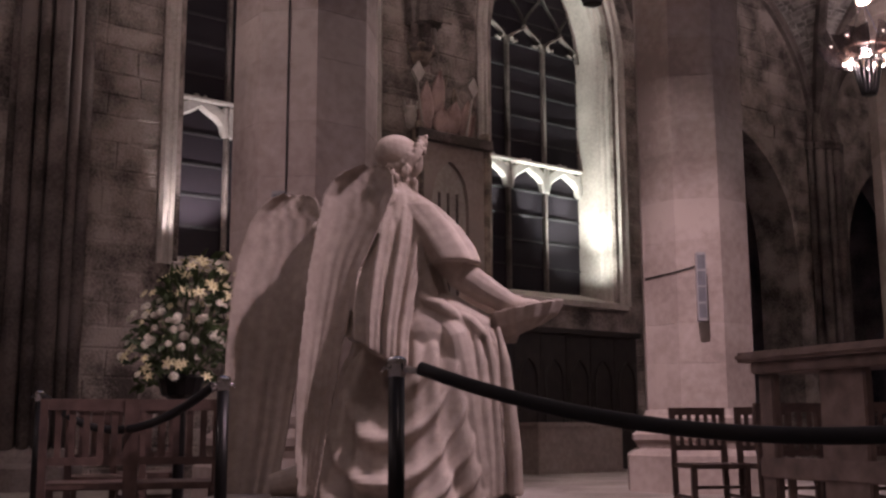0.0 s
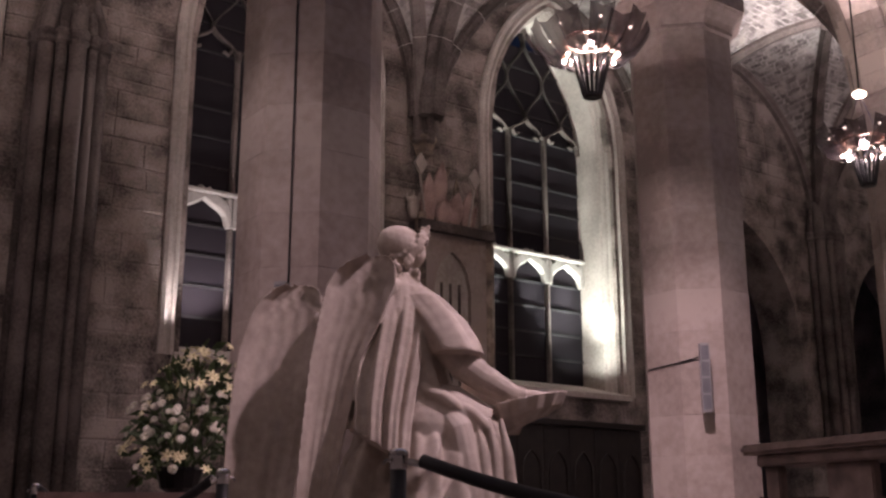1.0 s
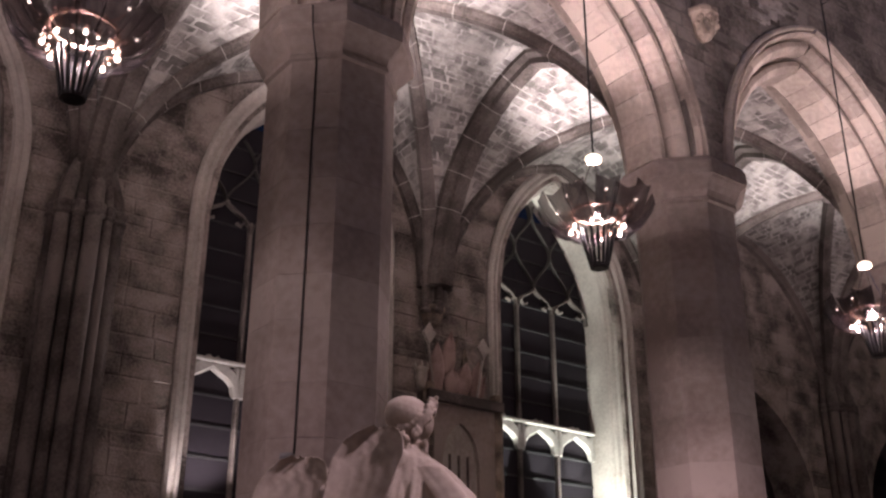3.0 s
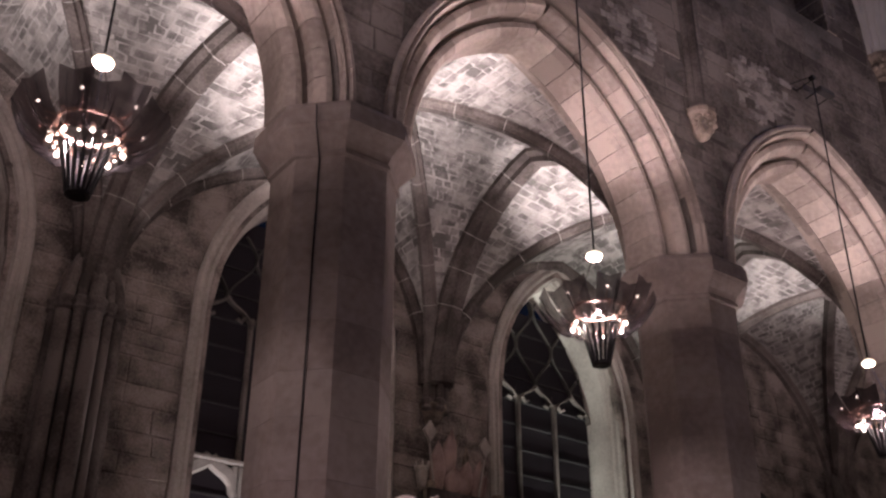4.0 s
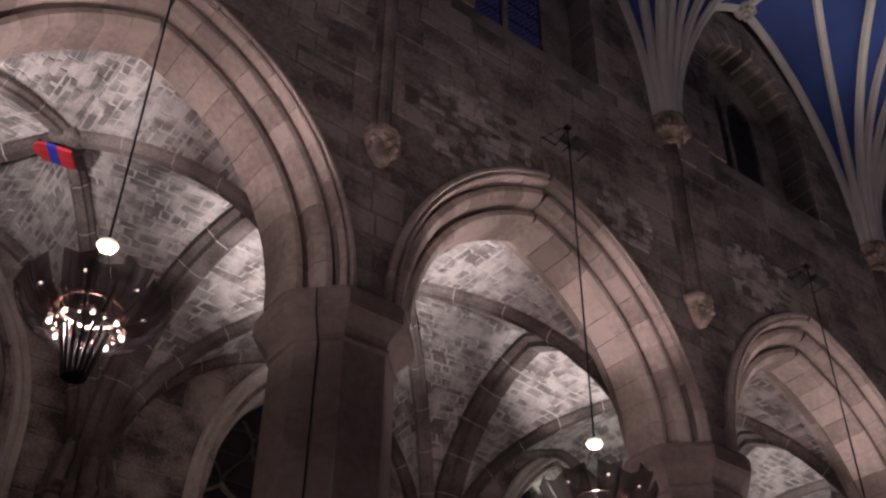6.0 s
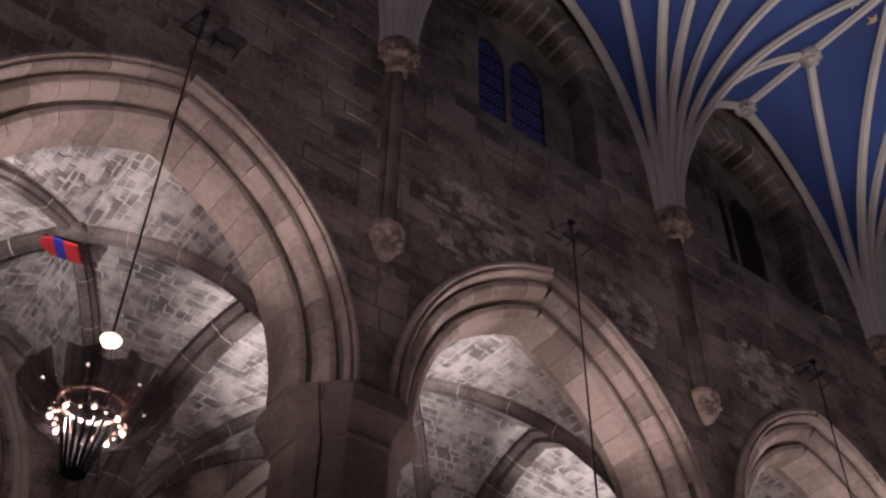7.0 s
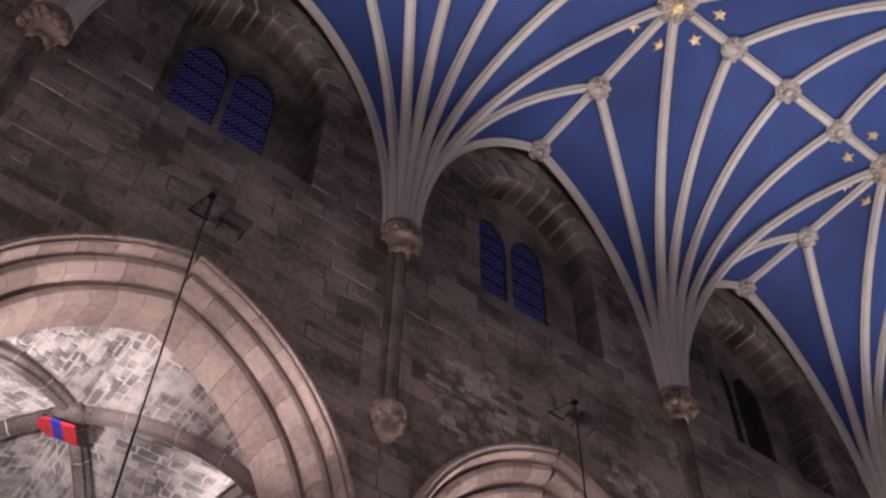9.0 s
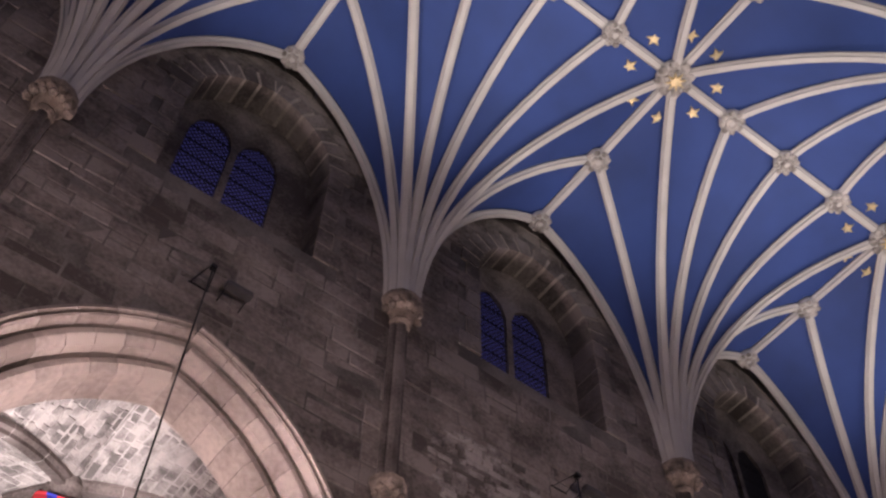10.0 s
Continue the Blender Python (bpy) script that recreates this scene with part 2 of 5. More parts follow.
# stones laid in courses on a wall's face
def courses(x0, x1, z0, z1, openings, rng, low, high, short, long_):
    """Rectangles (x, x, z, z) of uneven stones that keep clear of the openings."""
    out, z = [], z0
    while z < z1 - 0.05:
        h = min(rng.uniform(low, high), z1 - z)
        free = [(x0, x1)]
        for a, b, zb, top in openings:
            if z + h <= zb + 0.01:
                continue
            n = 40
            xs = [a + (b - a) * i / n for i in range(n + 1)]
            inside = [x for x in xs if top(x) > z + 0.02]
            if not inside:
                continue
            p, q = min(inside) - 0.03, max(inside) + 0.03
            nxt = []
            for f, g in free:
                if q <= f or p >= g:
                    nxt.append((f, g))
                else:
                    if p - f > 0.08:
                        nxt.append((f, p))
                    if g - q > 0.08:
                        nxt.append((q, g))
            free = nxt
        for f, g in free:
            x = f
            while x < g - 0.02:
                w = rng.uniform(short, long_) * (0.6 + h / high * 0.6)
                if g - x - w < short * 0.7:
                    w = g - x
                # now and then two thin stones fill a course
                if rng.random() < 0.16 and h > low * 1.2:
                    c = h * rng.uniform(0.4, 0.6)
                    out.append((x, x + w, z, z + c))
                    out.append((x, x + w, z + c, z + h))
                else:
                    out.append((x, x + w, z, z + h))
                x += w
        z += h
    return out


def stone_mesh(rects, y, out, rng, gap=0.008):
    """Vertices and faces of stones with a sunk joint and a worn edge, facing -y."""
    vs, fs = [], []
    for a, b, c, d in rects:
        g = gap * rng.uniform(0.5, 1.3)
        a1, b1, c1, d1 = a + g, b - g, c + g, d - g
        if b1 - a1 < 0.03 or d1 - c1 < 0.03:
            continue
        p = out * rng.uniform(0.25, 1.0)
        e = 0.014
        j = [rng.uniform(-0.012, 0.012) for _ in range(8)]
        tilt = [rng.uniform(-0.008, 0.008) for _ in range(4)]
        n = len(vs)
        vs += [(a1 + j[0], y, c1 + j[1]), (b1 + j[2], y, c1 + j[3]), (b1 + j[4], y, d1 + j[5]), (a1 + j[6], y, d1 + j[7])]
        vs += [(a1 + j[0] + e, y - p + tilt[0], c1 + j[1] + e), (b1 + j[2] - e, y - p + tilt[1], c1 + j[3] + e),
               (b1 + j[4] - e, y - p + tilt[2], d1 + j[5] - e), (a1 + j[6] + e, y - p + tilt[3], d1 + j[7] - e)]
        fs += [(n + 4, n + 5, n + 6, n + 7)] + [(n + i, n + (i + 1) % 4, n + 4 + (i + 1) % 4, n + 4 + i) for i in range(4)]
    return vs, fs


def data_object(name, vs, fs, material, parent=None, kind="", label="", category=""):
    me = bpy.data.meshes.new(name)
    me.from_pydata(vs, [], fs)
    me.materials.append(material)
    ob = new(name, me)
    ob.parent = parent
    return tagged(ob, label, category, "", kind)


def lay_stones(wall, rects, y, out, near, material, rng, limit=280):
    mine = [r for r in rects if near(r)][:limit]
    chosen = set(mine)
    for r in mine:
        data_object("stone", *stone_mesh([r], y, out, rng), material, wall)
    data_object("stones", *stone_mesh([r for r in rects if r not in chosen], y, out, rng), material, wall, "stuff")


# columns
R8 = 1.0 / math.cos(math.pi / 8)


def column(x):
    root = new("column")
    root.location = (x, CY, 0)
    R = 0.62
    z, k, top = 0.95, 0, 6.72
    hs = [0.52, 0.46, 0.55, 0.42, 0.5, 0.58, 0.44, 0.5, 0.48, 0.53, 0.4, 0.5]
    bm = bmesh.new()
    turned(bm, [((R - 0.004) * R8, 0.9), ((R - 0.004) * R8, top)], 8, turn=math.pi / 8)
    part("core", bm, ASHLAR, root)
    while z < top - 0.1:
        h = hs[k % len(hs)]
        if top - z - h < 0.25:
            h = top - z
        bm = bmesh.new()
        e = 0.002
        turned(bm, [((R - e) * R8, z + 0.001), (R * R8, z + 0.001 + e), (R * R8, z + h - 0.001 - e), ((R - e) * R8, z + h - 0.001)], 8, turn=math.pi / 8)
        part("drum", bm, ASHLAR, root)
        z, k = z + h, k + 1
    bm = bmesh.new()
    turned(bm, [(a * R8, z) for a, z in ((0.86, 0), (0.86, 0.42), (0.82, 0.46), (0.74, 0.5), (0.76, 0.56), (0.8, 0.6), (0.8, 0.66), (0.74, 0.7), (0.7, 0.74), (0.72, 0.78), (0.72, 0.84), (0.66, 0.88), (0.62, 0.95))], 8, turn=math.pi / 8)
    part("base", bm, ASHLAR, root)
    bm = bmesh.new()
    turned(bm, [(a * R8, z) for a, z in ((0.62, 6.72), (0.655, 6.735), (0.655, 6.775), (0.63, 6.80), (0.66, 6.88), (0.72, 6.955), (0.78, 7.0), (0.80, 7.03), (0.815, 7.035), (0.815, 7.22), (0.79, 7.245), (0.77, 7.30), (0.74, 7.32))], 8, turn=math.pi / 8)
    part("capital", bm, ASHLAR, root)
    return tagged(root, "octagonal pale stone column with moulded capital and base", "column", "arcade columns")


for x in COLS:
    column(x)


# arches of separate wedge stones, in three orders
ORDERS = (
    # grow, stones, profile (across, out); deep hollows part the orders
    (0.0, 11, [(-0.14, -0.24), (-0.14, -0.165), (-0.32, -0.165), (-0.335, -0.15), (-0.335, -0.08), (-0.25, 0.0), (0.20, 0.0), (0.28, -0.10), (0.28, -0.24)]),
    (0.20, 11, [(-0.34, -0.27), (-0.34, -0.205), (-0.53, -0.205), (-0.545, -0.19), (-0.545, -0.12), (-0.53, -0.10), (-0.44, -0.035), (-0.10, -0.035), (0.30, -0.035), (0.54, -0.16), (0.54, -0.27)]),
    (0.42, 9, [(-0.56, -0.19), (-0.67, -0.19), (-0.70, -0.165), (-0.705, -0.125), (-0.67, -0.105), (-0.61, -0.10), (-0.61, -0.085), (-0.665, -0.08), (-0.685, -0.06), (-0.665, -0.038), (-0.60, -0.03), (0.6, -0.03), (0.7, -0.09), (0.7, -0.19)]),
)


def arch(m):
    root = new("arch")
    root.location = (m, CY, SPRING)
    for grow, count, prof in ORDERS:
        R = (ARCH_RISE ** 2 + ARCH_HALF ** 2) / (2 * ARCH_HALF)
        off, R = R - ARCH_HALF, R + grow
        end = math.acos(off / R)
        for s in (-1, 1):
            for i in range(count):
                a0, a1 = end * i / count, end * (i + 1) / count
                g = 0.004 / R
                rings = []
                for q in range(4):
                    a = a0 + g + (a1 - a0 - (0 if i == count - 1 else 2 * g)) * q / 3
                    c, n = math.cos(a), math.sin(a)
                    rings.append([(s * (-off + (R - o) * c), d, (R - o) * n) for d, o in prof])
                bm = bmesh.new()
                loft(bm, rings)
                part("voussoir", bm, ARCHSTONE, root)
    return tagged(root, "pointed moulded arch of pale dressed stone", "arch", "arcade arches")


for m in MIDS:
    arch(m)


# vaults
from mathutils.bvhtree import BVHTree


def rib_line(p0, p1, n=14, end=80.0, power=1.0):
    """A rib from its springer, rising steeply, to its boss."""
    p0, p1 = Vector(p0), Vector(p1)
    e = radians(end)
    pts = []
    for i in range(n + 1):
        a = e * i / n
        u, h = (1 - math.cos(a)) / (1 - math.cos(e)), math.sin(a) / math.sin(e)
        pts.append(Vector((p0.x + (p1.x - p0.x) * u, p0.y + (p1.y - p0.y) * u, p0.z + (p1.z - p0.z) * h ** power)))
    return pts


def sheet(bm, a, b, lift=0.0, cols=3):
    rows = [[bm.verts.new(p.lerp(q, k / cols) + Vector((0, 0, lift))) for k in range(cols + 1)] for p, q in zip(a, b)]
    for r, s in zip(rows, rows[1:]):
        for k in range(cols):
            bm.faces.new((r[k], r[k + 1], s[k + 1], s[k]))


RIB = [(-0.05, 0.17), (-0.06, 0.13), (-0.10, 0.10), (-0.10, 0.05), (-0.05, 0.02), (-0.05, -0.04), (0.05, -0.04), (0.05, 0.02), (0.10, 0.05), (0.10, 0.10), (0.06, 0.13), (0.05, 0.17)]


def rib(name, pts, material, parent, size=1.0, wide=1.0, smooth=False):
    d = Vector((pts[-1].x - pts[0].x, pts[-1].y - pts[0].y, 0)).normalized()
    side = Vector((d.y, -d.x, 0))
    bm = bmesh.new()
    prof = [(a * size * wide, (o - 0.06) * size) for a, o in RIB]
    rings = []
    for i, p in enumerate(pts):
        t = (pts[min(i + 1, len(pts) - 1)] - pts[max(i - 1, 0)]).normalized()
        u = side.cross(t).normalized()
        u = u if u.z > 0 else -u
        if abs(u.z) < 1e-6:
            u = -u if u.dot(d) > 0 else u
        rings.append([p + side * a - u * o for a, o in prof])
    loft(bm, rings)
    return part(name, bm, material, parent)


bm = bmesh.new()
vault_ribs = []
Z0 = 13.2
BOSS_A = 1.95
for k, c in enumerate(COLS):
    for side in (1, -1):
        yw = WALL if side > 0 else 2 * RIDGE - WALL
        half = [(BAY / 2, yw - side * 0.28), (BAY / 2, yw - side * BOSS_A), (BAY / 2, RIDGE), (BAY / 4, RIDGE)]
        seq = [(-dx, y) for dx, y in half] + [(0, RIDGE)] + half[::-1]
        lines = []
        for dx, y in seq:
            d = Vector((dx, y - yw, 0)).normalized()
            foot = Vector((c, yw - side * 0.02, Z0)) + d * 0.20
            lines.append(rib_line(foot, (c + dx, y, TOP)))
        vault_ribs += lines
        for a, b in zip(lines, lines[1:]):
            sheet(bm, a, b, 0.05)
web = BVHTree.FromBMesh(bm)
vault = finish("ceiling", bm, BLUE, smooth=True, kind="structure", label="deep blue plaster vault between pale painted ribs", category="ceiling")
for pts in vault_ribs:
    rib("rib", pts, RIBPAINT, vault, 0.85)
rib("ridge_rib", [Vector((X0, RIDGE, TOP)), Vector((X1, RIDGE, TOP))], RIBPAINT, vault, 0.85)
for m in MIDS:
    rib("ridge_rib", [Vector((m, WALL - 0.1, TOP)), Vector((m, 0.1, TOP))], RIBPAINT, vault, 0.85)


def boss(place, size, big=False):
    """A carved boss: a drum with a ring of leaf lobes under it."""
    root = new("vault_boss")
    root.location = place
    bm = bmesh.new()
    turned(bm, [(size * 0.75, 0.10), (size * 0.95, 0.02), (size, -0.06), (size * 0.8, -0.13), (size * 0.55, -0.16)], 12)
    part("drum", bm, RIBPAINT, root)
    bm = bmesh.new()
    n = 8
    for i in range(n):
        a = 2 * math.pi * i / n
        for r, z, q in ((size * 0.80, -0.13, 0.30), (size * 0.42, -0.18, 0.22)):
            b = a + (0.39 if q < 0.25 else 0)
            bmesh.ops.create_icosphere(bm, subdivisions=1, radius=size * q, matrix=Matrix.Translation((r * math.cos(b), r * math.sin(b), z)) @ Matrix.Diagonal((1, 1, 0.6, 1)))
    part("leaf_carving", bm, BOSSCARVE, root)
    if big:
        bm = bmesh.new()
        star(bm, 0, 0, -0.23, size * 0.6, 8)
        part("gilded_rosette", bm, GOLD, root, "gilded star rosette")
    return tagged(root, "carved stone boss where vault ribs meet", "boss", "vault bosses")


def star(bm, x, y, z, r, points=5, turn=0.0, thick=0.02):
    rings = []
    for dz in (0, -thick):
        rings.append([(x + q * math.cos(a), y + q * math.sin(a), z + dz) for i in range(2 * points)
                      for q, a in [((r if i % 2 == 0 else r * 0.45) * (1.0 if dz == 0 else 0.7), turn + math.pi * i / points)]])
    loft(bm, rings)


BOSSCARVE = stone("carved_stone", (0.16, 0.14, 0.13), (0.62, 0.57, 0.52), 5, 0, 0.5)
for m in MIDS[1:]:
    boss((m, RIDGE, TOP), 0.33, True)
    for s in (1, -1):
        boss((m, RIDGE + s * 3.62, TOP - 0.02), 0.20)
        boss((m, RIDGE + s * 2.0, TOP - 0.02), 0.22)
    for q in (BAY / 4, BAY / 2, 3 * BAY / 4):
        boss((m + q, RIDGE, TOP - 0.02), 0.22)
    for i in range(8):
        a = math.pi / 8 + i * math.pi / 4
        bm = bmesh.new()
        star(bm, 0, 0, 0, 0.15, 5, 0.4 * i)
        ob = finish("gold_star", bm, GOLD, label="small gilded star on the blue vault", category="star")
        sx, sy = m + 0.80 * math.cos(a), RIDGE + 0.80 * math.sin(a)
        place, normal, _, _ = web.ray_cast(Vector((sx, sy, 15.0)), Vector((0, 0, 1)))
        normal = -normal if normal.z > 0 else normal
        ob.matrix_world = Matrix.Translation(place + normal * 0.004) @ (-normal).to_track_quat("Z", "Y").to_matrix().to_4x4()
        ob["group"] = "stars round the boss"

# aisle vault of coursed rubble
aisle_ribs, cells = [], []
WALL_SHIFT = {COLS[2]: -0.80, COLS[3]: -0.30}
YA, YB, YM, ZA = WALLB - 0.35, AISLE - 0.05, 11.3, 7.1
for c in COLS:
    for y0, z0 in ((YA, ZA), (YB, 7.3)):
        sgn = 1 if y0 == YA else -1
        lines = []
        for dx, y, z in ((-BAY / 2, y0, 10.6), (-BAY / 2, YM, 10.75), (0, YM, 10.85), (BAY / 2, YM, 10.75), (BAY / 2, y0, 10.6)):
            d = Vector((dx, y - y0, 0)).normalized()
            foot = Vector((c + (WALL_SHIFT.get(c, 0.0) if y0 == YB else 0.0), y0, z0))
            lines.append(rib_line(foot + d * 0.16, (c + dx, y, z), 14, 76))
        cells += list(zip(lines, lines[1:]))
        aisle_ribs.append(lines)
bm = bmesh.new()
for a, b in cells:
    sheet(bm, a, b, 0.003, 4)
ceiling_aisle = finish("ceiling_aisle", bm, VAULTMORTAR, smooth=True, kind="structure", label="aisle vault of coursed pale rubble", category="ceiling")
rng = random.Random(4)
vs, fs = [], []


def along(line, t):
    f = max(0, min(len(line) - 1.0001, t * (len(line) - 1)))
    i = int(f)
    return line[i].lerp(line[i + 1], f - i)


for a, b in cells:
    mid = (along(a, 0.5) + along(b, 0.5)) / 2
    if mid.x > 22 or mid.x < -6:
        continue
    length = sum((p - q).length for p, q in zip(a, a[1:]))
    t = 0.0
    while t < 1:
        dt = rng.uniform(0.09, 0.16) / length
        t1 = min(1, t + dt)
        tm = (t + t1) / 2
        span = (along(b, tm) - along(a, tm)).length
        k = 0.0
        while k < 1 and span > 0.15:
            k1 = k + rng.uniform(0.12, 0.38) / span
            if k1 > 1 - 0.12 / span:
                k1 = 1.0
            gk, gt = rng.uniform(0.007, 0.017) / span, rng.uniform(0.006, 0.014) / length
            corner = [along(a, u).lerp(along(b, u), v) for u, v in ((t + gt, k + gk), (t + gt, k1 - gk), (t1 - gt, k1 - gk), (t1 - gt, k + gk))]
            down = (corner[1] - corner[0]).cross(corner[3] - corner[0])
            if down.length > 1e-6:
                down.normalize()
                if down.z > 0:
                    down = -down
                # the stones face the inside of the vault
                p = rng.uniform(0.004, 0.016)
                n = len(vs)
                ctr = sum(corner, Vector()) / 4
                corner = [q + (corner[1] - corner[0]) * rng.uniform(-0.10, 0.10) + (corner[3] - corner[0]) * rng.uniform(-0.20, 0.20) for q in corner]
                back = [q + Vector((0, 0, 0.05)) for q in corner]
                front = [q.lerp(ctr, rng.uniform(0.02, 0.12)) + down * p * rng.uniform(0.6, 1.3) for q in corner]
                vs += [tuple(q) for q in back + front]
                fs += [(n + 4, n + 5, n + 6, n + 7)] + [(n + i, n + (i + 1) % 4, n + 4 + (i + 1) % 4, n + 4 + i) for i in range(4)]
            k = k1
        t = t1
data_object("vault_stones", vs, fs, WEBSTONE, ceiling_aisle, "stuff")
for lines in aisle_ribs:
    for i, pts in enumerate(lines):
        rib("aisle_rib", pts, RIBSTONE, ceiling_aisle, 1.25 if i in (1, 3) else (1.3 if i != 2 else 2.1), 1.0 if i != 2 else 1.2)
        # pale mortar in the joints of the rib
        if 4 < pts[-1].x < 16 or abs(pts[-1].x - MIDS[1]) < 1:
            size, wide = (1.25, 1.0) if i in (1, 3) else ((1.3, 1.0) if i != 2 else (2.1, 1.2))
            for q in range(4, len(pts) - 1, 2):
                t = (pts[q + 1] - pts[q]).normalized()
                rib("mortar_joint", [pts[q] - t * 0.006, pts[q] + t * 0.006], VAULTMORTAR, ceiling_aisle, size * 1.012, wide)
for m in MIDS:
    bm = bmesh.new()
    turned(bm, [(0.2, 0.1), (0.26, 0.0), (0.26, -0.08), (0.16, -0.16), (0.06, -0.18)], 12, (m, YM, 10.68))
    part("boss", bm, RIBSTONE, ceiling_aisle)

# windows of the aisle: splayed moulded jambs, mullions, transom, tracery and panes
GLASS, gn, gl, gb = shader("dark_glass", 0.4)
gb.inputs["Base Color"].default_value = (0.026, 0.022, 0.027, 1)
gb.inputs["Specular IOR Level"].default_value = 0.05
gt = gn.new("ShaderNodeTexNoise")
gt.inputs["Scale"].default_value = 30
gbp = gn.new("ShaderNodeBump")
gbp.inputs["Strength"].default_value = 0.25
gl.new(gt.outputs["Fac"], gbp.inputs["Height"])
gl.new(gbp.outputs[0], gb.inputs["Normal"])


def strip(bm, pts, wide, y0, y1):
    """A flat bar of stone that follows points in a plane of one y."""
    pts = [Vector(p) for p in pts]
    rings = []
    for i, p in enumerate(pts):
        d = (pts[min(i + 1, len(pts) - 1)] - pts[max(i - 1, 0)])
        d = Vector((d.x, 0, d.z)).normalized()
        s = Vector((d.z, 0, -d.x)) * wide / 2
        c = min(0.03, wide * 0.3)
        s2 = s.normalized() * max(0.005, wide / 2 - c)
        rings.append([(p.x + s2.x, y0, p.z + s2.z), (p.x + s.x, y0 + c, p.z + s.z), (p.x + s.x, y1, p.z + s.z),
                      (p.x - s.x, y1, p.z - s.z), (p.x - s.x, y0 + c, p.z - s.z), (p.x - s2.x, y0, p.z - s2.z)])
    loft(bm, rings)


def window(index, m):
    root = new("window_%d" % index)
    root.location = (m, 0, 0)
    half, rise, spring, sill = WIN
    yg = AISLE + 0.80
    inner = 1.36
    # splayed jamb with a roll and hollows
    steps = [(0.32, 0.0), (0.32, -0.05), (0.27, -0.08), (0.22, -0.06), (0.20, -0.025), (0.17, -0.025), (0.15, -0.055), (0.11, -0.055), (0.09, -0.02), (0.06, 0.02), (0.03, 0.06), (-0.015, 0.10), (-0.015, 0.16), (-0.06, 0.20), (-0.06, 0.26), (-0.10, 0.30), (inner - half + 0.02, 0.80), (inner - half + 0.02, 0.95)]
    bm = bmesh.new()
    rows = []
    for grow, dy in steps:
        arc = arch_points(0, half, rise, spring, AISLE + dy, 14, grow)
        a = [Vector((arc[0].x, AISLE + dy, sill - 0.05))] + arc + [Vector((arc[-1].x, AISLE + dy, sill - 0.05))]
        rows.append([bm.verts.new(p) for p in a])
    for r, s in zip(rows, rows[1:]):
        for i in range(len(r) - 1):
            bm.faces.new((r[i], r[i + 1], s[i + 1], s[i]))
    part("jamb", bm, JAMB, root)
    bm = bmesh.new()
    vsl = [(-half - 0.12, AISLE - 0.16, sill - 0.14), (half + 0.12, AISLE - 0.16, sill - 0.14), (half + 0.12, AISLE - 0.16, sill - 0.04), (-half - 0.12, AISLE - 0.16, sill - 0.04),
           (-half - 0.12, AISLE + 0.2, sill - 0.14), (half + 0.12, AISLE + 0.2, sill - 0.14), (half, AISLE + 0.95, sill + 0.25), (-half, AISLE + 0.95, sill + 0.25)]
    v = [bm.verts.new(p) for p in vsl]
    for f in ((0, 1, 2, 3), (3, 2, 6, 7), (0, 1, 5, 4), (4, 5, 6, 7), (0, 3, 7, 4), (1, 2, 6, 5)):
        bm.faces.new([v[i] for i in f])
    part("window_sill", bm, JAMB, root)
    zt, zu = 5.60, 7.85
    third = inner * 2 / 3
    for s in (-1, 1):
        bm = bmesh.new()
        strip(bm, [(s * third / 2, 0, sill + 0.1), (s * third / 2, 0, zu + 0.15)], 0.065, yg - 0.07, yg + 0.1)
        # darker stone stands in for the little light on the mullions
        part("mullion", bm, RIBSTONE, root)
    bm = bmesh.new()
    strip(bm, [(-inner, 0, zt), (inner, 0, zt)], 0.07, yg - 0.12, yg + 0.1)
    part("transom", bm, TRACERY, root)
    for k in (-1, 0, 1):
        for z, up in ((zt, 0), (zu + 0.4, 1)):
            c = k * third
            w = third / 2
            for s in (-1, 1):
                bm = bmesh.new()
                # ogee head with a cusp
                pts = [(c + s * w, 0, z - 0.46), (c + s * w * 0.92, 0, z - 0.30), (c + s * w * 0.66, 0, z - 0.18), (c + s * w * 0.34, 0, z - 0.10), (c + s * w * 0.1, 0, z - 0.03), (c, 0, z + 0.04)]
                strip(bm, pts, 0.20 if not up else 0.04, yg - 0.08, yg + 0.08)
                if up:
                    strip(bm, [(c + s * w * 0.80, 0, z - 0.22), (c + s * w * 0.62, 0, z - 0.34), (c + s * w * 0.44, 0, z - 0.30)], 0.05, yg - 0.06, yg + 0.06)
                else:
                    strip(bm, [(c + s * w * 0.93, 0, z - 0.52), (c + s * w * 0.90, 0, z - 0.06)], 0.10, yg - 0.085, yg + 0.07)
                # upper heads: shade above the transom is put into the stone's colour
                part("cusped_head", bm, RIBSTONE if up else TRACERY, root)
    # net of ogee bars above
    top, _ = arch_height(0, inner, rise - 0.05, spring)
    z1, h = zu + 0.42, 0.80
    for tier in range(3):
        za = z1 + tier * h
        for j in range(-3, 4):
            x0 = third * (j if tier % 2 == 0 else j + 0.5)
            for s in (-1, 1):
                pts = []
                for q in range(9):
                    x = x0 + s * third / 2 * (0.5 - 0.5 * math.cos(math.pi * q / 8))
                    z = za + h * q / 8
                    if abs(x) < inner - 0.02 and z < top(x) - 0.03:
                        pts.append((x, 0, z))
                if len(pts) > 2:
                    bm = bmesh.new()
                    strip(bm, pts, 0.032, yg - 0.05, yg + 0.08)
                    part("tracery_bar", bm, SHADED_TRACERY, root)
    # panes between saddle bars
    zs = [sill + 0.2 + 0.47 * i for i in range(15)]
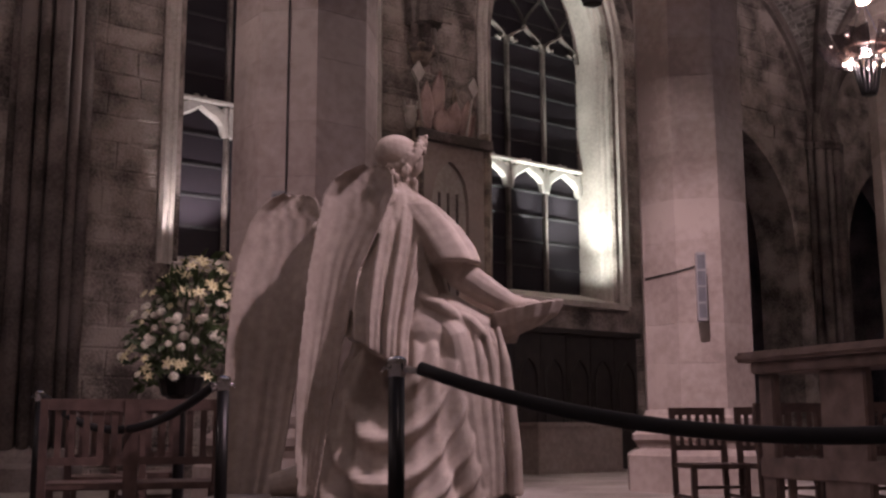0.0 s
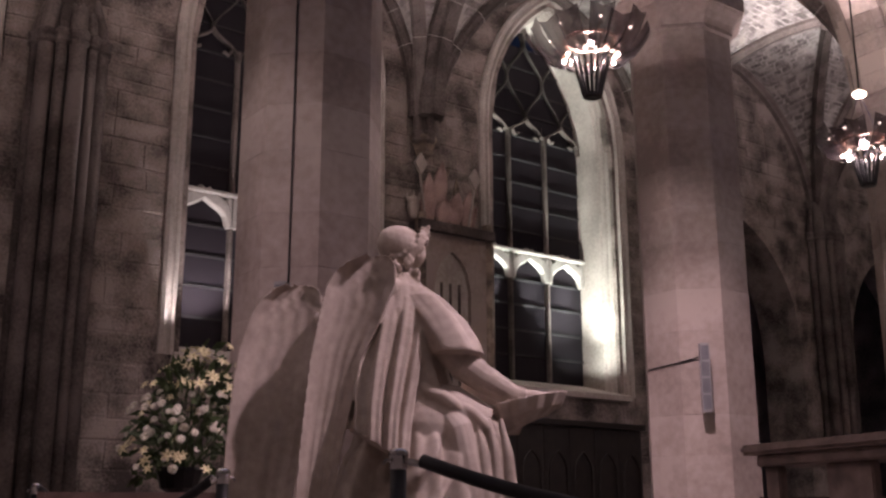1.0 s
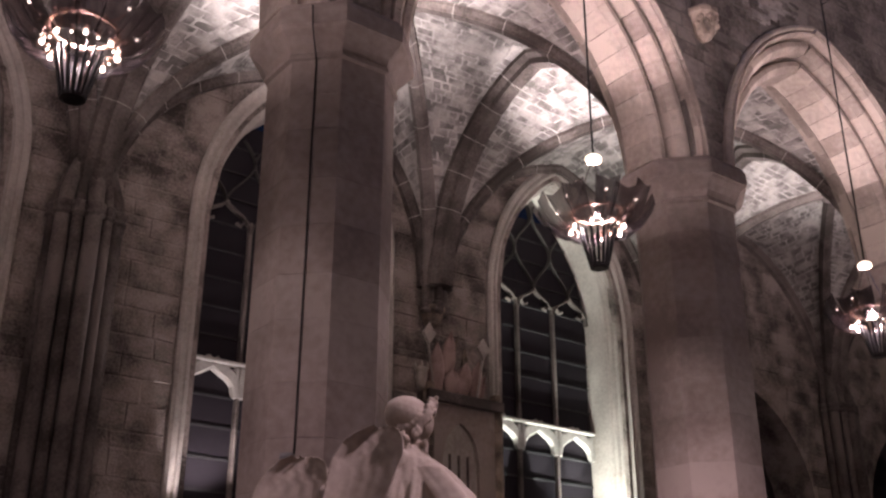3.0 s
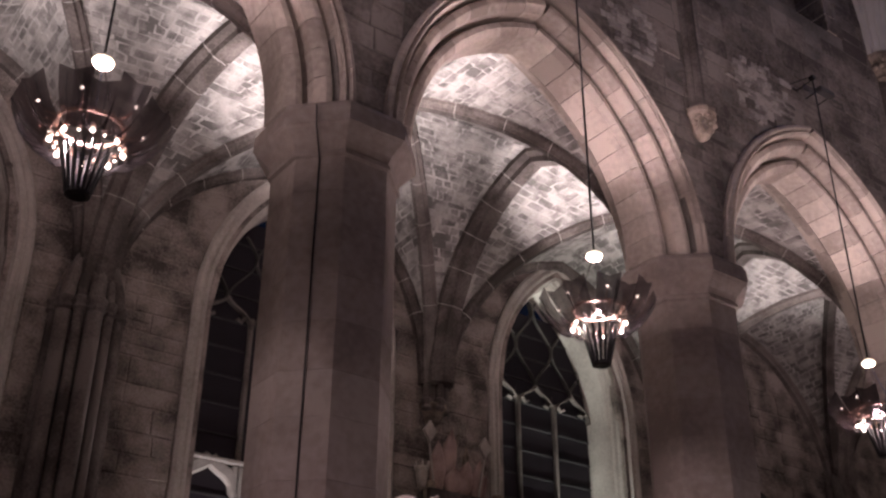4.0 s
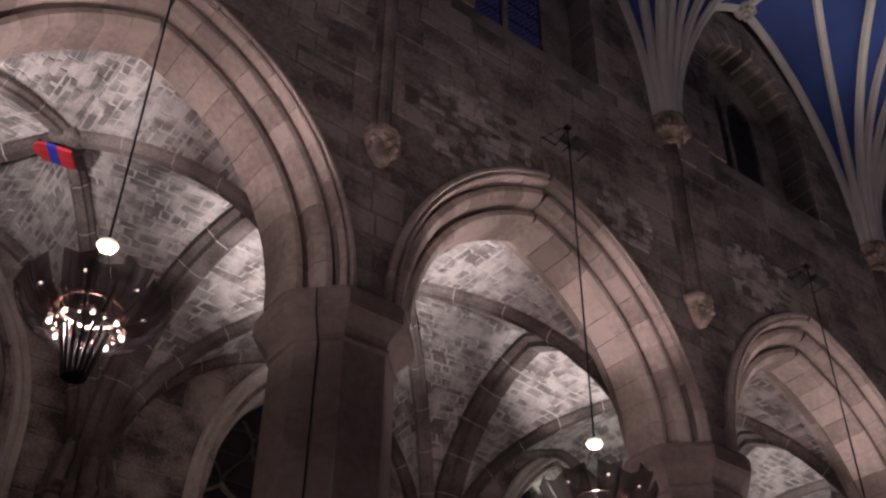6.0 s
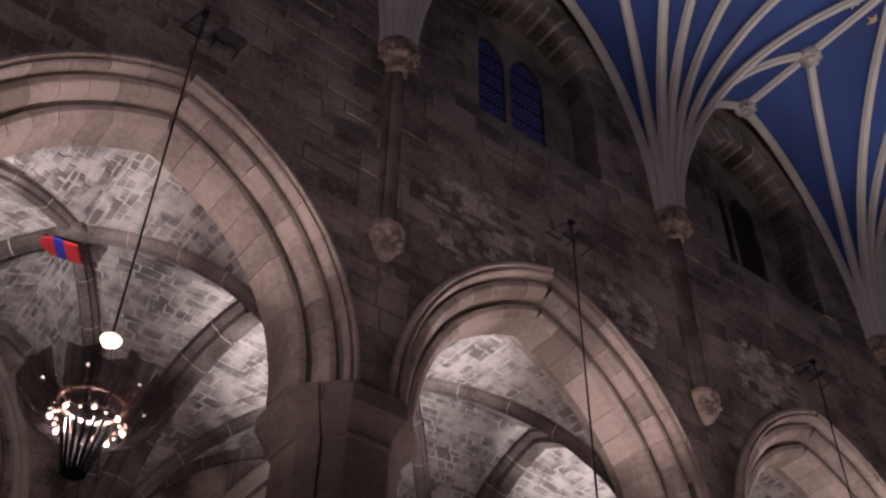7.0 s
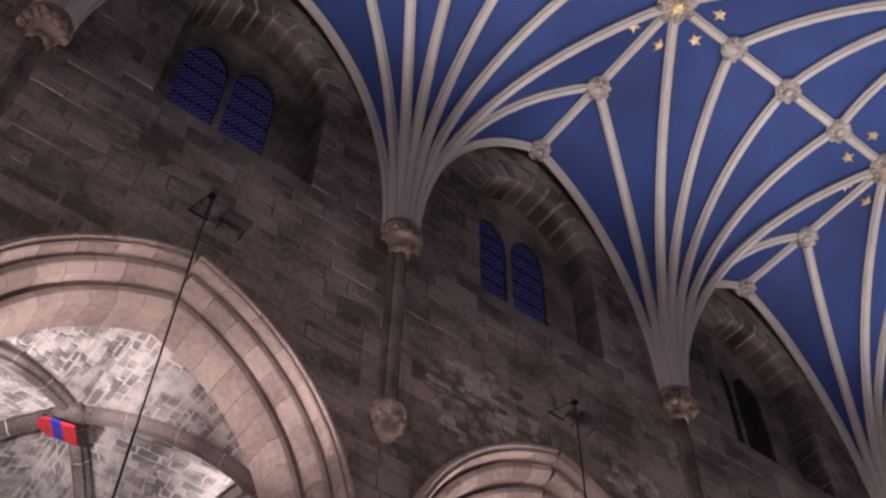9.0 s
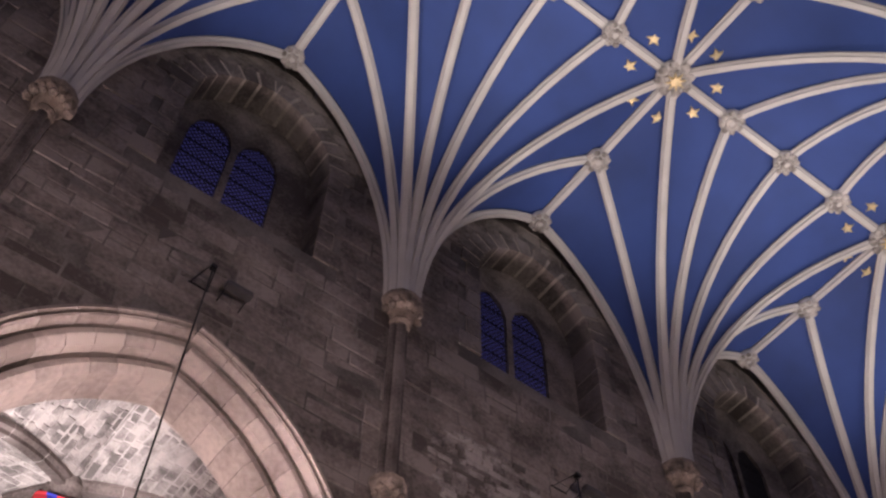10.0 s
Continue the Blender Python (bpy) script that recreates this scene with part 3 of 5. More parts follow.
    for k in (-1, 0, 1):
        for z0, z1 in zip(zs, zs[1:]):
            c = k * third
            bm = bmesh.new()
            t = rngw.uniform(-0.012, 0.012)
            pv = [bm.verts.new(p) for p in ((c - third / 2, yg + 0.03 + t, z0 + 0.012), (c + third / 2, yg + 0.03 - t, z0 + 0.012), (c + third / 2, yg + 0.03, z1 - 0.012), (c - third / 2, yg + 0.03, z1 - 0.012))]
            bm.faces.new(pv)
            part("pane", bm, GLASS, root)
    for z in zs[1:-1]:
        bm = bmesh.new()
        box(bm, -inner, inner, yg + 0.0, yg + 0.025, z - 0.018, z + 0.018)
        part("saddle_bar", bm, LEAD, root)
    return tagged(root, "tall traceried church window, dark at night", "window", "", "structure")


# tracery stone again, its colour darkened because the window top is unlit
SHADED_TRACERY = stone("shaded_tracery_stone", (0.03, 0.026, 0.024), (0.085, 0.075, 0.07), 2.0)
JAMB = stone("jamb_stone", (0.34, 0.30, 0.27), (0.55, 0.50, 0.46), 1.2, 0, 0.15)
rngw = random.Random(8)
for i, m in enumerate(WIN_MIDS.values()):
    window(i + 1, m)

POINTING = stone("pale_lime_mortar", (0.36, 0.30, 0.25), (0.55, 0.47, 0.40), 2.0, 0, 0.4)
# clerestory windows: two lights of leaded blue panes, deep in the wall
CGLASS = glow("dusk_glass", (0.10, 0.10, 0.45), 0.0)
cn, cl = CGLASS.node_tree.nodes, CGLASS.node_tree.links
cb = cn["Principled BSDF"]
cb.inputs["Emission Strength"].default_value = 0.095
ct = cn.new("ShaderNodeTexNoise")
ct.inputs["Scale"].default_value = 6
cr = cn.new("ShaderNodeValToRGB")
cr.color_ramp.elements[0].color, cr.color_ramp.elements[1].color = (0.03, 0.03, 0.16, 1), (0.16, 0.15, 0.62, 1)
cl.new(ct.outputs["Fac"], cr.inputs[0])
cl.new(cr.outputs[0], cb.inputs["Emission Color"])


def clerestory(index, m):
    root = new("window_%d" % (index + 20))
    root.location = (m, 0, 0)
    yg = WALL + 0.52
    w, spring, sill = CLER[0], CLER[2], CLER[3]
    # dark wall behind the rear arch, with two round-headed lights
    tops = []
    for s in (-1, 1):
        t, h = arch_height(s * 0.42 - 0.18, 0.36, 0.52, 15.5)
        tops.append((s * 0.42 - 0.18 - h, s * 0.42 - 0.18 + h, sill + 0.05, t))
    bm = bmesh.new()
    pierced_wall(bm, -w - 0.05, w + 0.05, sill - 0.1, spring + CLER[1] + 0.3, yg, yg + 0.12, tops, 0.08)
    part("window_frame", bm, RUBBLE, root)
    for s in (-1, 1):
        bm = bmesh.new()
        box(bm, s * 0.42 - 0.18 - 0.37, s * 0.42 - 0.18 + 0.37, yg + 0.07, yg + 0.08, sill + 0.03, 16.35)
        part("pane", bm, CGLASS if index < 3 else GLASS, root)
        bm = bmesh.new()
        for d in range(-8, 25):
            for q in (1, -1):
                x0, z0 = -0.36, sill + d * 0.115
                x1, z1 = 0.36, z0 + 0.72 * 1.25
                if q < 0:
                    x0, x1 = x1, x0
                lo, hi = max(z0, sill + 0.05), min(z1, 16.3)
                if hi - lo < 0.05:
                    continue
                f0, f1 = (lo - z0) / (z1 - z0), (hi - z0) / (z1 - z0)
                tube(bm, [(s * 0.42 - 0.18 + x0 + (x1 - x0) * f0, yg + 0.06, lo), (s * 0.42 - 0.18 + x0 + (x1 - x0) * f1, yg + 0.06, hi)], 0.011, 3, Vector((0, 1, 0)))
        for z in (13.6, 14.0, 14.4, 14.8, 15.2, 15.6, 16.0):
            tube(bm, [(s * 0.42 - 0.18 - 0.36, yg + 0.05, z), (s * 0.42 - 0.18 + 0.36, yg + 0.05, z)], 0.014, 4)
        part("lead_lattice", bm, LEAD, root)
    # wedge stones round the rear arch
    R = (CLER[1] ** 2 + w ** 2) / (2 * w)
    off = R - w
    end = math.acos(max(-1, off / R))
    for s in (-1, 1):
        bm = bmesh.new()
        loft(bm, [[(s * (-off + (R + g) * math.cos(a)), y, spring + (R + g) * math.sin(a)) for g, y in ((-0.006, WALL + 0.50), (-0.006, WALL - 0.02), (0.36, WALL - 0.02), (0.36, WALL + 0.04))] for a in [end * i / 21 for i in range(22)]])
        box(bm, min(s * (w - 0.005), s * (w + 0.26)), max(s * (w - 0.005), s * (w + 0.26)), WALL - 0.02, WALL + 0.50, sill + 0.02, spring)
        part("mortar", bm, POINTING, root)
        for i in range(7):
            a0, a1 = end * i / 7 + 0.02, end * (i + 1) / 7 - 0.02
            o = rngw.uniform(0.34, 0.52)
            rings = [[(s * (-off + (R + g) * math.cos(a)), y, spring + (R + g) * math.sin(a)) for g, y in ((-0.015, WALL + 0.51), (-0.015, WALL - 0.03), (o, WALL - 0.035), (o, WALL + 0.05))] for a in (a0, (a0 + a1) / 2, a1)]
            bm = bmesh.new()
            loft(bm, rings)
            part("voussoir", bm, RUBBLE, root)
        for i in range(6):
            z0 = sill + 0.385 * i
            o = 0.25 if i % 2 else 0.42
            bm = bmesh.new()
            xa, xb = s * (w - 0.012), s * (w + o)
            box(bm, min(xa, xb), max(xa, xb), WALL - 0.03, WALL + 0.51, z0 + 0.022, z0 + 0.372)
            part("quoin", bm, RUBBLE, root)
    return tagged(root, "small two-light leaded clerestory window at dusk", "window", "", "structure")


for i, m in enumerate(MIDS):
    clerestory(i, m)


# wall shafts with carved corbels under the nave vault
def wall_shaft(x):
    root = new("wall_shaft")
    root.location = (x, WALL, 0)
    bm = bmesh.new()
    for dx, dy, r in ((-0.085, -0.04, 0.06), (0.0, -0.10, 0.075), (0.085, -0.04, 0.06)):
        tube(bm, [(dx, dy, 9.65), (dx, dy, 12.75)], r, 10, Vector((0, 1, 0)))
    part("shaft", bm, RIBSTONE, root)
    bm = bmesh.new()
    turned(bm, [(0.14, 12.68), (0.17, 12.74), (0.15, 12.80), (0.22, 12.96), (0.30, 13.10), (0.32, 13.14), (0.32, 13.22), (0.27, 13.26)], 12, (0, -0.05, 0))
    r = random.Random(int(x * 10))
    capital = part("capital", bm, CARVED, root, "carved leaf capital")
    for i in range(14):
        a = math.pi + math.pi * (i + 0.5) / 14
        bm = bmesh.new()
        bmesh.ops.create_icosphere(bm, subdivisions=1, radius=r.uniform(0.05, 0.085), matrix=Matrix.Translation((0.27 * math.cos(a), -0.05 + 0.27 * math.sin(a), 12.92 + 0.14 * (i % 2))))
        part("leaf", bm, CARVED, capital)
    bm = bmesh.new()
    turned(bm, [(0.03, 9.22), (0.12, 9.28), (0.17, 9.38), (0.20, 9.52), (0.24, 9.60), (0.24, 9.68), (0.16, 9.72)], 10, (0, -0.05, 0))
    corbel = part("corbel", bm, CARVED, root, "carved corbel")
    for i in range(9):
        a = math.pi + math.pi * (i + 0.5) / 9
        bm = bmesh.new()
        bmesh.ops.create_icosphere(bm, subdivisions=1, radius=0.06, matrix=Matrix.Translation((0.17 * math.cos(a), -0.05 + 0.19 * math.sin(a), 9.44 + 0.08 * (i % 2))))
        part("leaf", bm, CARVED, corbel)
    # the ribs' solid springer
    bm = bmesh.new()
    turned(bm, [(0.26, 13.22), (0.27, 13.5), (0.20, 13.9)], 12, (0, 0.0, 0))
    part("springer", bm, RIBPAINT, root)
    return tagged(root, "slender triple wall shaft with carved corbel and capital", "shaft", "wall shafts")


CARVED = stone("old_carving", (0.10, 0.08, 0.065), (0.40, 0.32, 0.26), 5, 0, 0.6)
for x in COLS[1:]:
    wall_shaft(x)


# responds against the aisle wall
def respond(x, low):
    root = new("respond")
    root.location = (x, AISLE, 0)
    z0 = 0.5 if low else 6.95
    span = 0.46 if low else 0.20
    bm = bmesh.new()
    turned(bm, [(span * 0.86, z0), (span * 0.86, 7.2), (span * 0.45, 7.7), (0.12, 8.1)], 12)
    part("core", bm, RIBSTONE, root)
    count = 7 if low else 3
    for k in range(count):
        a = math.pi + math.pi * (k + 0.5) / count
        r = (0.115 if k % 2 else 0.075) if low else 0.07
        p, q = (span * math.cos(a), span * math.sin(a)), (0.24 * math.cos(a), 0.24 * math.sin(a))
        bm = bmesh.new()
        tube(bm, [(*p, z0), (*p, 6.9), (p[0] * 0.8 + q[0] * 0.2, p[1] * 0.8 + q[1] * 0.2, 7.25), (*q, 7.75)], r, 10, Vector((0, 1, 0)))
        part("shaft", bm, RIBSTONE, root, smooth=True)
        bm = bmesh.new()
        turned(bm, [(r, 6.84), (r + 0.03, 6.88), (r + 0.015, 6.93), (r + 0.035, 6.99), (r + 0.035, 7.03), (r, 7.06)], 10, (*p, 0))
        part("ring", bm, RIBSTONE, root)
    bm = bmesh.new()
    if low:
        turned(bm, [(0.66, 0), (0.66, 0.28), (0.62, 0.34), (0.60, 0.42), (0.54, 0.5), (0.42, 0.54)], 12)
        part("base", bm, RIBSTONE, root)
    else:
        turned(bm, [(0.05, 6.62), (0.14, 6.68), (0.19, 6.80), (0.26, 6.90), (0.27, 6.97), (0.2, 7.0)], 10)
        part("corbel", bm, CARVED, root, "small carved corbel")
    return tagged(root, "clustered stone wall shaft carrying the aisle vault", "respond", "aisle responds")


for x in COLS:
    respond(x + WALL_SHIFT.get(x, 0.0), abs(x - 10.3) > 0.1)

# patches of small rubble over the arches, paler than the facing round them
rng = random.Random(31)
for cx, cz, wx, wz in ((6.25, 10.55, 1.0, 0.8), (9.0, 10.6, 0.5, 0.55), (11.9, 10.75, 0.8, 0.7)):
    vs, fs = [], []
    z = cz - wz
    while z < cz + wz:
        h = rng.uniform(0.06, 0.13)
        x = cx - wx
        while x < cx + wx:
            w = rng.uniform(0.10, 0.26)
            mid = min(MIDS, key=lambda q: abs(q - x))
            top, half = arch_height(mid, ARCH_HALF, ARCH_RISE, SPRING, HOOD)
            clear = z > top(x) + 0.04 and z > top(x + w) + 0.04 if abs(x + w / 2 - mid) < half else True
            if clear and ((x - cx) / wx) ** 2 + ((z - cz) / wz) ** 2 < rng.uniform(0.75, 1.05):
                a, b = stone_mesh([(x, x + w, z, z + h)], WALL - 0.016, 0.034, rng, 0.005)
                fs += [tuple(len(vs) + q for q in f) for f in b]
                vs += a
            x += w
        z += h
    data_object("rough_rubble", vs, fs, INFILL, wall_arcade, "stuff")
# rubble facing
rng = random.Random(11)
rects = courses(X0 + 4, X1 - 4, 7.45, 18.3, wall_holes(HOOD, 0.36), rng, 0.20, 0.36, 0.30, 0.72)
lay_stones(wall_arcade, rects, WALL + 0.004, 0.022, lambda r: -0.6 < r[0] < 8.6 and 9.3 < r[2] < 13.6, RUBBLE, rng)
clear = [(a - 0.3, b + 0.3, max(0, z - 0.1), (lambda x, f=f, a=a, b=b: f(min(max(x, a), b)) + 0.3)) for a, b, z, f in aisle_holes]
rects = courses(X0 + 3, X1, 0.0, 11.0, clear, rng, 0.22, 0.46, 0.4, 1.1)
lay_stones(wall_aisle, rects, AISLE + 0.004, 0.022, lambda r: 3.4 < r[0] < 11.3 and 2.0 < r[2] < 8.6, AISLESTONE, rng)
# ---- things ----
# picture-side frame for the statue: u to the viewer's right, v away from the viewer
VIEW = radians(-34.4)
RIGHT, AWAY = Vector((math.cos(VIEW), math.sin(VIEW), 0)), Vector((-math.sin(VIEW), math.cos(VIEW), 0))


def statue():
    """A kneeling winged figure in long robes that holds out a shell bowl."""
    bm = bmesh.new()

    def body(rings, sides=40, folds=0.0, count=9, seed=0, slopes=()):
        """Rings of (u, v, z, half width, half depth); folds ripple them."""
        out = []
        for i, (u, v, z, a, b) in enumerate(rings):
            f = folds[i] if isinstance(folds, (list, tuple)) else folds
            ring = []
            for k in range(sides):
                t = 2 * math.pi * k / sides
                # rounded ridges with sharp valleys, as cloth falls
                w = 2 * abs(math.sin(count * t / 2 + seed + 0.06 * i + 0.45 * math.sin(2 * t + seed))) ** 0.8 - 1.1 + 0.35 * math.sin((count * 2 + 1) * t + 1.7 * seed)
                q = 1 + f * w
                drop = slopes[i] if i < len(slopes) else 0.0
                ring.append((u + a * q * math.cos(t), v + b * q * math.sin(t), z - drop * a * math.cos(t)))
            out.append(ring)
        loft(bm, out)

    def blob(u, v, z, a, b, c, turn=0.0):
        bmesh.ops.create_icosphere(bm, subdivisions=3, radius=1.0, matrix=Matrix.Translation((u, v, z)) @ Matrix.Rotation(turn, 4, "Y") @ Matrix.Diagonal((a, b, c, 1)))

    def limb(points, radii, sides=14):
        pts = [Vector(p) for p in points]
        out = []
        for i, p in enumerate(pts):
            d = (pts[min(i + 1, len(pts) - 1)] - pts[max(i - 1, 0)]).normalized()
            s = d.cross(Vector((0, 1, 0))).normalized()
            n = s.cross(d)
            out.append([p + s * radii[i] * math.cos(2 * math.pi * k / sides) + n * radii[i] * math.sin(2 * math.pi * k / sides) for k in range(sides)])
        loft(bm, out)

    # robe: spread hem, hips, waist, back, shoulders
    body([(0.10, 0.08, 0.40, 0.50, 0.38), (0.10, 0.08, 0.52, 0.47, 0.35), (0.11, 0.08, 0.75, 0.41, 0.28), (0.13, 0.07, 1.0, 0.36, 0.25),
          (0.12, 0.05, 1.2, 0.31, 0.26), (0.07, 0.02, 1.38, 0.25, 0.26), (0.03, 0.0, 1.6, 0.225, 0.26), (0.03, 0.0, 1.8, 0.205, 0.25), (0.03, 0.0, 1.93, 0.15, 0.2), (0.035, 0.0, 2.02, 0.075, 0.085), (0.04, 0, 2.10, 0.065, 0.07)],
         80, [0.10, 0.10, 0.085, 0.07, 0.05, 0.04, 0.03, 0.03, 0.02, 0.0, 0.0], 11, 0.6)
    # the raised knee and the cloth that falls from it
    body([(0.52, -0.02, 0.40, 0.13, 0.20), (0.52, -0.02, 0.60, 0.12, 0.19), (0.51, -0.02, 0.85, 0.115, 0.18), (0.49, -0.02, 1.1, 0.115, 0.17), (0.44, -0.02, 1.24, 0.11, 0.15), (0.38, -0.02, 1.32, 0.06, 0.1)],
         40, [0.13, 0.12, 0.10, 0.08, 0.05, 0.0], 7, 1.1)
    limb([(0.12, -0.08, 1.28), (0.30, -0.08, 1.27), (0.46, -0.06, 1.20)], [0.17, 0.16, 0.13])
    limb([(0.16, -0.12, 1.33), (0.25, -0.17, 1.30), (0.32, -0.20, 1.20), (0.38, -0.20, 0.9), (0.42, -0.2, 0.55), (0.44, -0.2, 0.42)], [0.02, 0.06, 0.08, 0.09, 0.10, 0.09])
    # long pleated mantle down the back
    body([(-0.062, -0.185, 1.10, 0.155, 0.21), (-0.062, -0.175, 1.13, 0.158, 0.215), (-0.06, -0.15, 1.20, 0.16, 0.235), (-0.055, -0.11, 1.3, 0.168, 0.255), (-0.03, -0.07, 1.5, 0.185, 0.27), (0.0, -0.03, 1.7, 0.20, 0.265), (0.02, 0.0, 1.86, 0.19, 0.225), (0.03, 0.0, 1.97, 0.11, 0.13), (0.035, 0, 2.03, 0.08, 0.09)],
         160, [0.15, 0.15, 0.15, 0.14, 0.12, 0.09, 0.05, 0.03, 0.0], 13, 0.3, (0.65, 0.62, 0.55, 0.45, 0.25, 0.1))
    # skirt: hanging loops of cloth on the viewer's side, upright pleats elsewhere
    rings = []
    for i in range(41):
        f = i / 40
        z = 0.40 + 0.86 * f
        a, b = 0.50 - 0.17 * f - 0.05 * f * f, 0.43 - 0.10 * f
        cap = math.sqrt(max(0.0, 1 - (max(0.0, f - 0.72) / 0.29) ** 2))
        a, b = a * (0.35 + 0.65 * cap), b * (0.35 + 0.65 * cap)
        u, ring = 0.08 + 0.05 * f, []
        for k in range(150):
            t = 2 * math.pi * k / 150
            p = (t + math.pi / 2 + math.pi) % (2 * math.pi) - math.pi
            loop = math.exp(-((p + 0.15) / 0.75) ** 2)
            drop = z - 0.34 * (p + 0.15) ** 2 - 0.10 * p
            swag = 2 * math.pi * drop / (0.150 + 0.05 * f)
            r = loop * (1 - f) ** 0.4 * (0.040 * math.sin(swag) - 0.016 * math.cos(2 * swag) + 0.012 * math.sin(0.43 * swag + 4 * p))
            r += 0.055 * (1 - loop) * (1 - 0.5 * f) * (2 * abs(math.sin(5.5 * p + 1.2 * math.sin(3 * f))) ** 0.8 - 1) + 0.010 * math.sin(21 * p + 2 * f)
            r -= 0.13 * math.exp(-((p + 0.50) / 0.34) ** 2) * math.exp(-((z - 1.0) / 0.18) ** 2)
            ring.append((u + (a + r) * math.cos(t), 0.03 + (b + r) * math.sin(t), z))
        rings.append(ring)
    loft(bm, rings)
    # folds that fall from the knee, each one a little different
    for k, (du, lean, rad) in enumerate(((0.24, -0.06, 0.026), (0.31, 0.02, 0.034), (0.39, 0.01, 0.022), (0.45, 0.03, 0.036), (0.51, 0.02, 0.025), (0.57, 0.04, 0.034))):
        limb([(du - 0.03, -0.19, 1.25), (du, -0.225, 1.08), (du + lean * 0.5, -0.24, 0.85), (du + lean, -0.24, 0.62), (du + lean * 1.1, -0.23, 0.42)], [0.012, rad * 0.8, rad, rad * 1.15, rad * 1.25], 10)
    blob(0.17, -0.10, 1.22, 0.19, 0.165, 0.20)
    # cloth bunched at the waist and over the lap
    for a, b, c, rad in (((0.12, -0.20, 1.42), (0.24, -0.235, 1.36), (0.36, -0.20, 1.28), 0.035), ((0.29, -0.17, 1.36), (0.40, -0.20, 1.28), (0.52, -0.18, 1.16), 0.028)):
        limb([a, Vector(a).lerp(Vector(b), 0.55) + Vector((0, -0.012, -0.012)), b, Vector(b).lerp(Vector(c), 0.5) + Vector((0, -0.012, -0.004)), c], [rad * 0.5, rad * 0.9, rad, rad * 0.95, rad * 0.4], 12)
    # short cape sleeve
    body([(0.325, -0.13, 1.575, 0.135, 0.185), (0.315, -0.125, 1.595, 0.14, 0.19), (0.28, -0.11, 1.66, 0.15, 0.19), (0.22, -0.08, 1.76, 0.15, 0.19), (0.13, -0.05, 1.88, 0.13, 0.17), (0.06, 0, 1.98, 0.07, 0.09)], 36, 0.05, 6, 2.0)
    # arms and hands
    limb([(0.18, -0.12, 1.80), (0.28, -0.15, 1.62), (0.36, -0.15, 1.52)], [0.09, 0.085, 0.075])
    limb([(0.34, -0.15, 1.54), (0.46, -0.12, 1.46), (0.60, -0.08, 1.385), (0.68, -0.05, 1.37)], [0.085, 0.076, 0.060, 0.048])
    limb([(0.40, 0.2, 1.50), (0.56, 0.16, 1.40), (0.68, 0.1, 1.37)], [0.07, 0.055, 0.04])
    blob(0.71, -0.05, 1.375, 0.085, 0.06, 0.036)
    # shell bowl
    out = []
    for r, z in ((0.02, 1.235), (0.12, 1.235), (0.20, 1.29), (0.235, 1.365), (0.21, 1.365), (0.14, 1.30), (0.02, 1.29)):
        out.append([(0.68 + r * (1 + 0.05 * math.cos(14 * t)) * math.cos(t), 0.05 + r * (1 + 0.05 * math.cos(14 * t)) * math.sin(t), z + 0.05 * math.cos(t)) for t in [2 * math.pi * k / 56 for k in range(56)]])
    loft(bm, out)
    # bowed head: smooth hair with a wreath of curls low across it
    blob(0.030, 0.0, 2.188, 0.128, 0.118, 0.108, 0.35)
    blob(0.085, 0.0, 2.15, 0.085, 0.09, 0.095)
    r = random.Random(9)
    band = [(0.165, 2.285), (0.165, 2.235), (0.140, 2.185), (0.110, 2.145), (0.072, 2.11), (0.03, 2.09), (-0.01, 2.085)]
    for k in range(130):
        f = r.uniform(0, len(band) - 1.001)
        i = int(f)
        u = band[i][0] + (band[i + 1][0] - band[i][0]) * (f - i) + r.uniform(-0.024, 0.020)
        z = band[i][1] + (band[i + 1][1] - band[i][1]) * (f - i) + r.uniform(-0.022, 0.022)
        q = 1 - ((u - 0.035) / 0.15) ** 2 - ((z - 2.185) / 0.125) ** 2
        v = 0.115 * math.sqrt(max(0.04, q))
        for side in (-1, 1):
            blob(u, side * v, z, 0.0125, 0.0125, 0.0145)
    for k in range(22):
        blob(r.uniform(0.0, 0.13), r.uniform(-0.12, -0.07), r.uniform(1.98, 2.09), 0.016, 0.016, 0.022)
    # wings: curved blades with feather ridges
    def fine(points, steps=4):
        out = []
        for p, q in zip(points, points[1:]):
            out += [(p[0] + (q[0] - p[0]) * i / steps, p[1] + (q[1] - p[1]) * i / steps) for i in range(steps)]
        return out + [points[-1]]

    def wing(left, right, v0, thick, bow):
        left, right = fine(left), fine(right)
        n, w = len(left), 40
        front, back = [], []
        for i in range(n):
            rowf, rowb = [], []
            for k in range(w + 1):
                f = k / w
                u = left[i][0] + (right[i][0] - left[i][0]) * f
                z = left[i][1] + (right[i][1] - left[i][1]) * f
                edge = max(0.55, math.sin(math.pi * f)) ** 0.5
                s = i / (n - 1)
                ridge = 0.005 * math.sin(2 * math.pi * f * 5.5) * max(0.0, 1.5 * s - 0.35)
                scale = 0.006 * math.sin(2 * math.pi * (f * 5 + 0.5 * (i // 3 % 2))) * max(0.0, 0.7 - s) * min(1.0, 4 * s)
                roll = 0.055 * math.exp(-(f / 0.16) ** 2) * (1 - 0.6 * s)
                v = v0 + bow * math.sin(math.pi * f) * (1 - 0.5 * s)
                rowf.append((u, v - thick * edge - roll + ridge + scale, z))
                rowb.append((u, v + thick * edge, z))
            front.append(rowf)
            back.append(rowb)
        loft(bm, [f + b[::-1] for f, b in zip(front, back)])
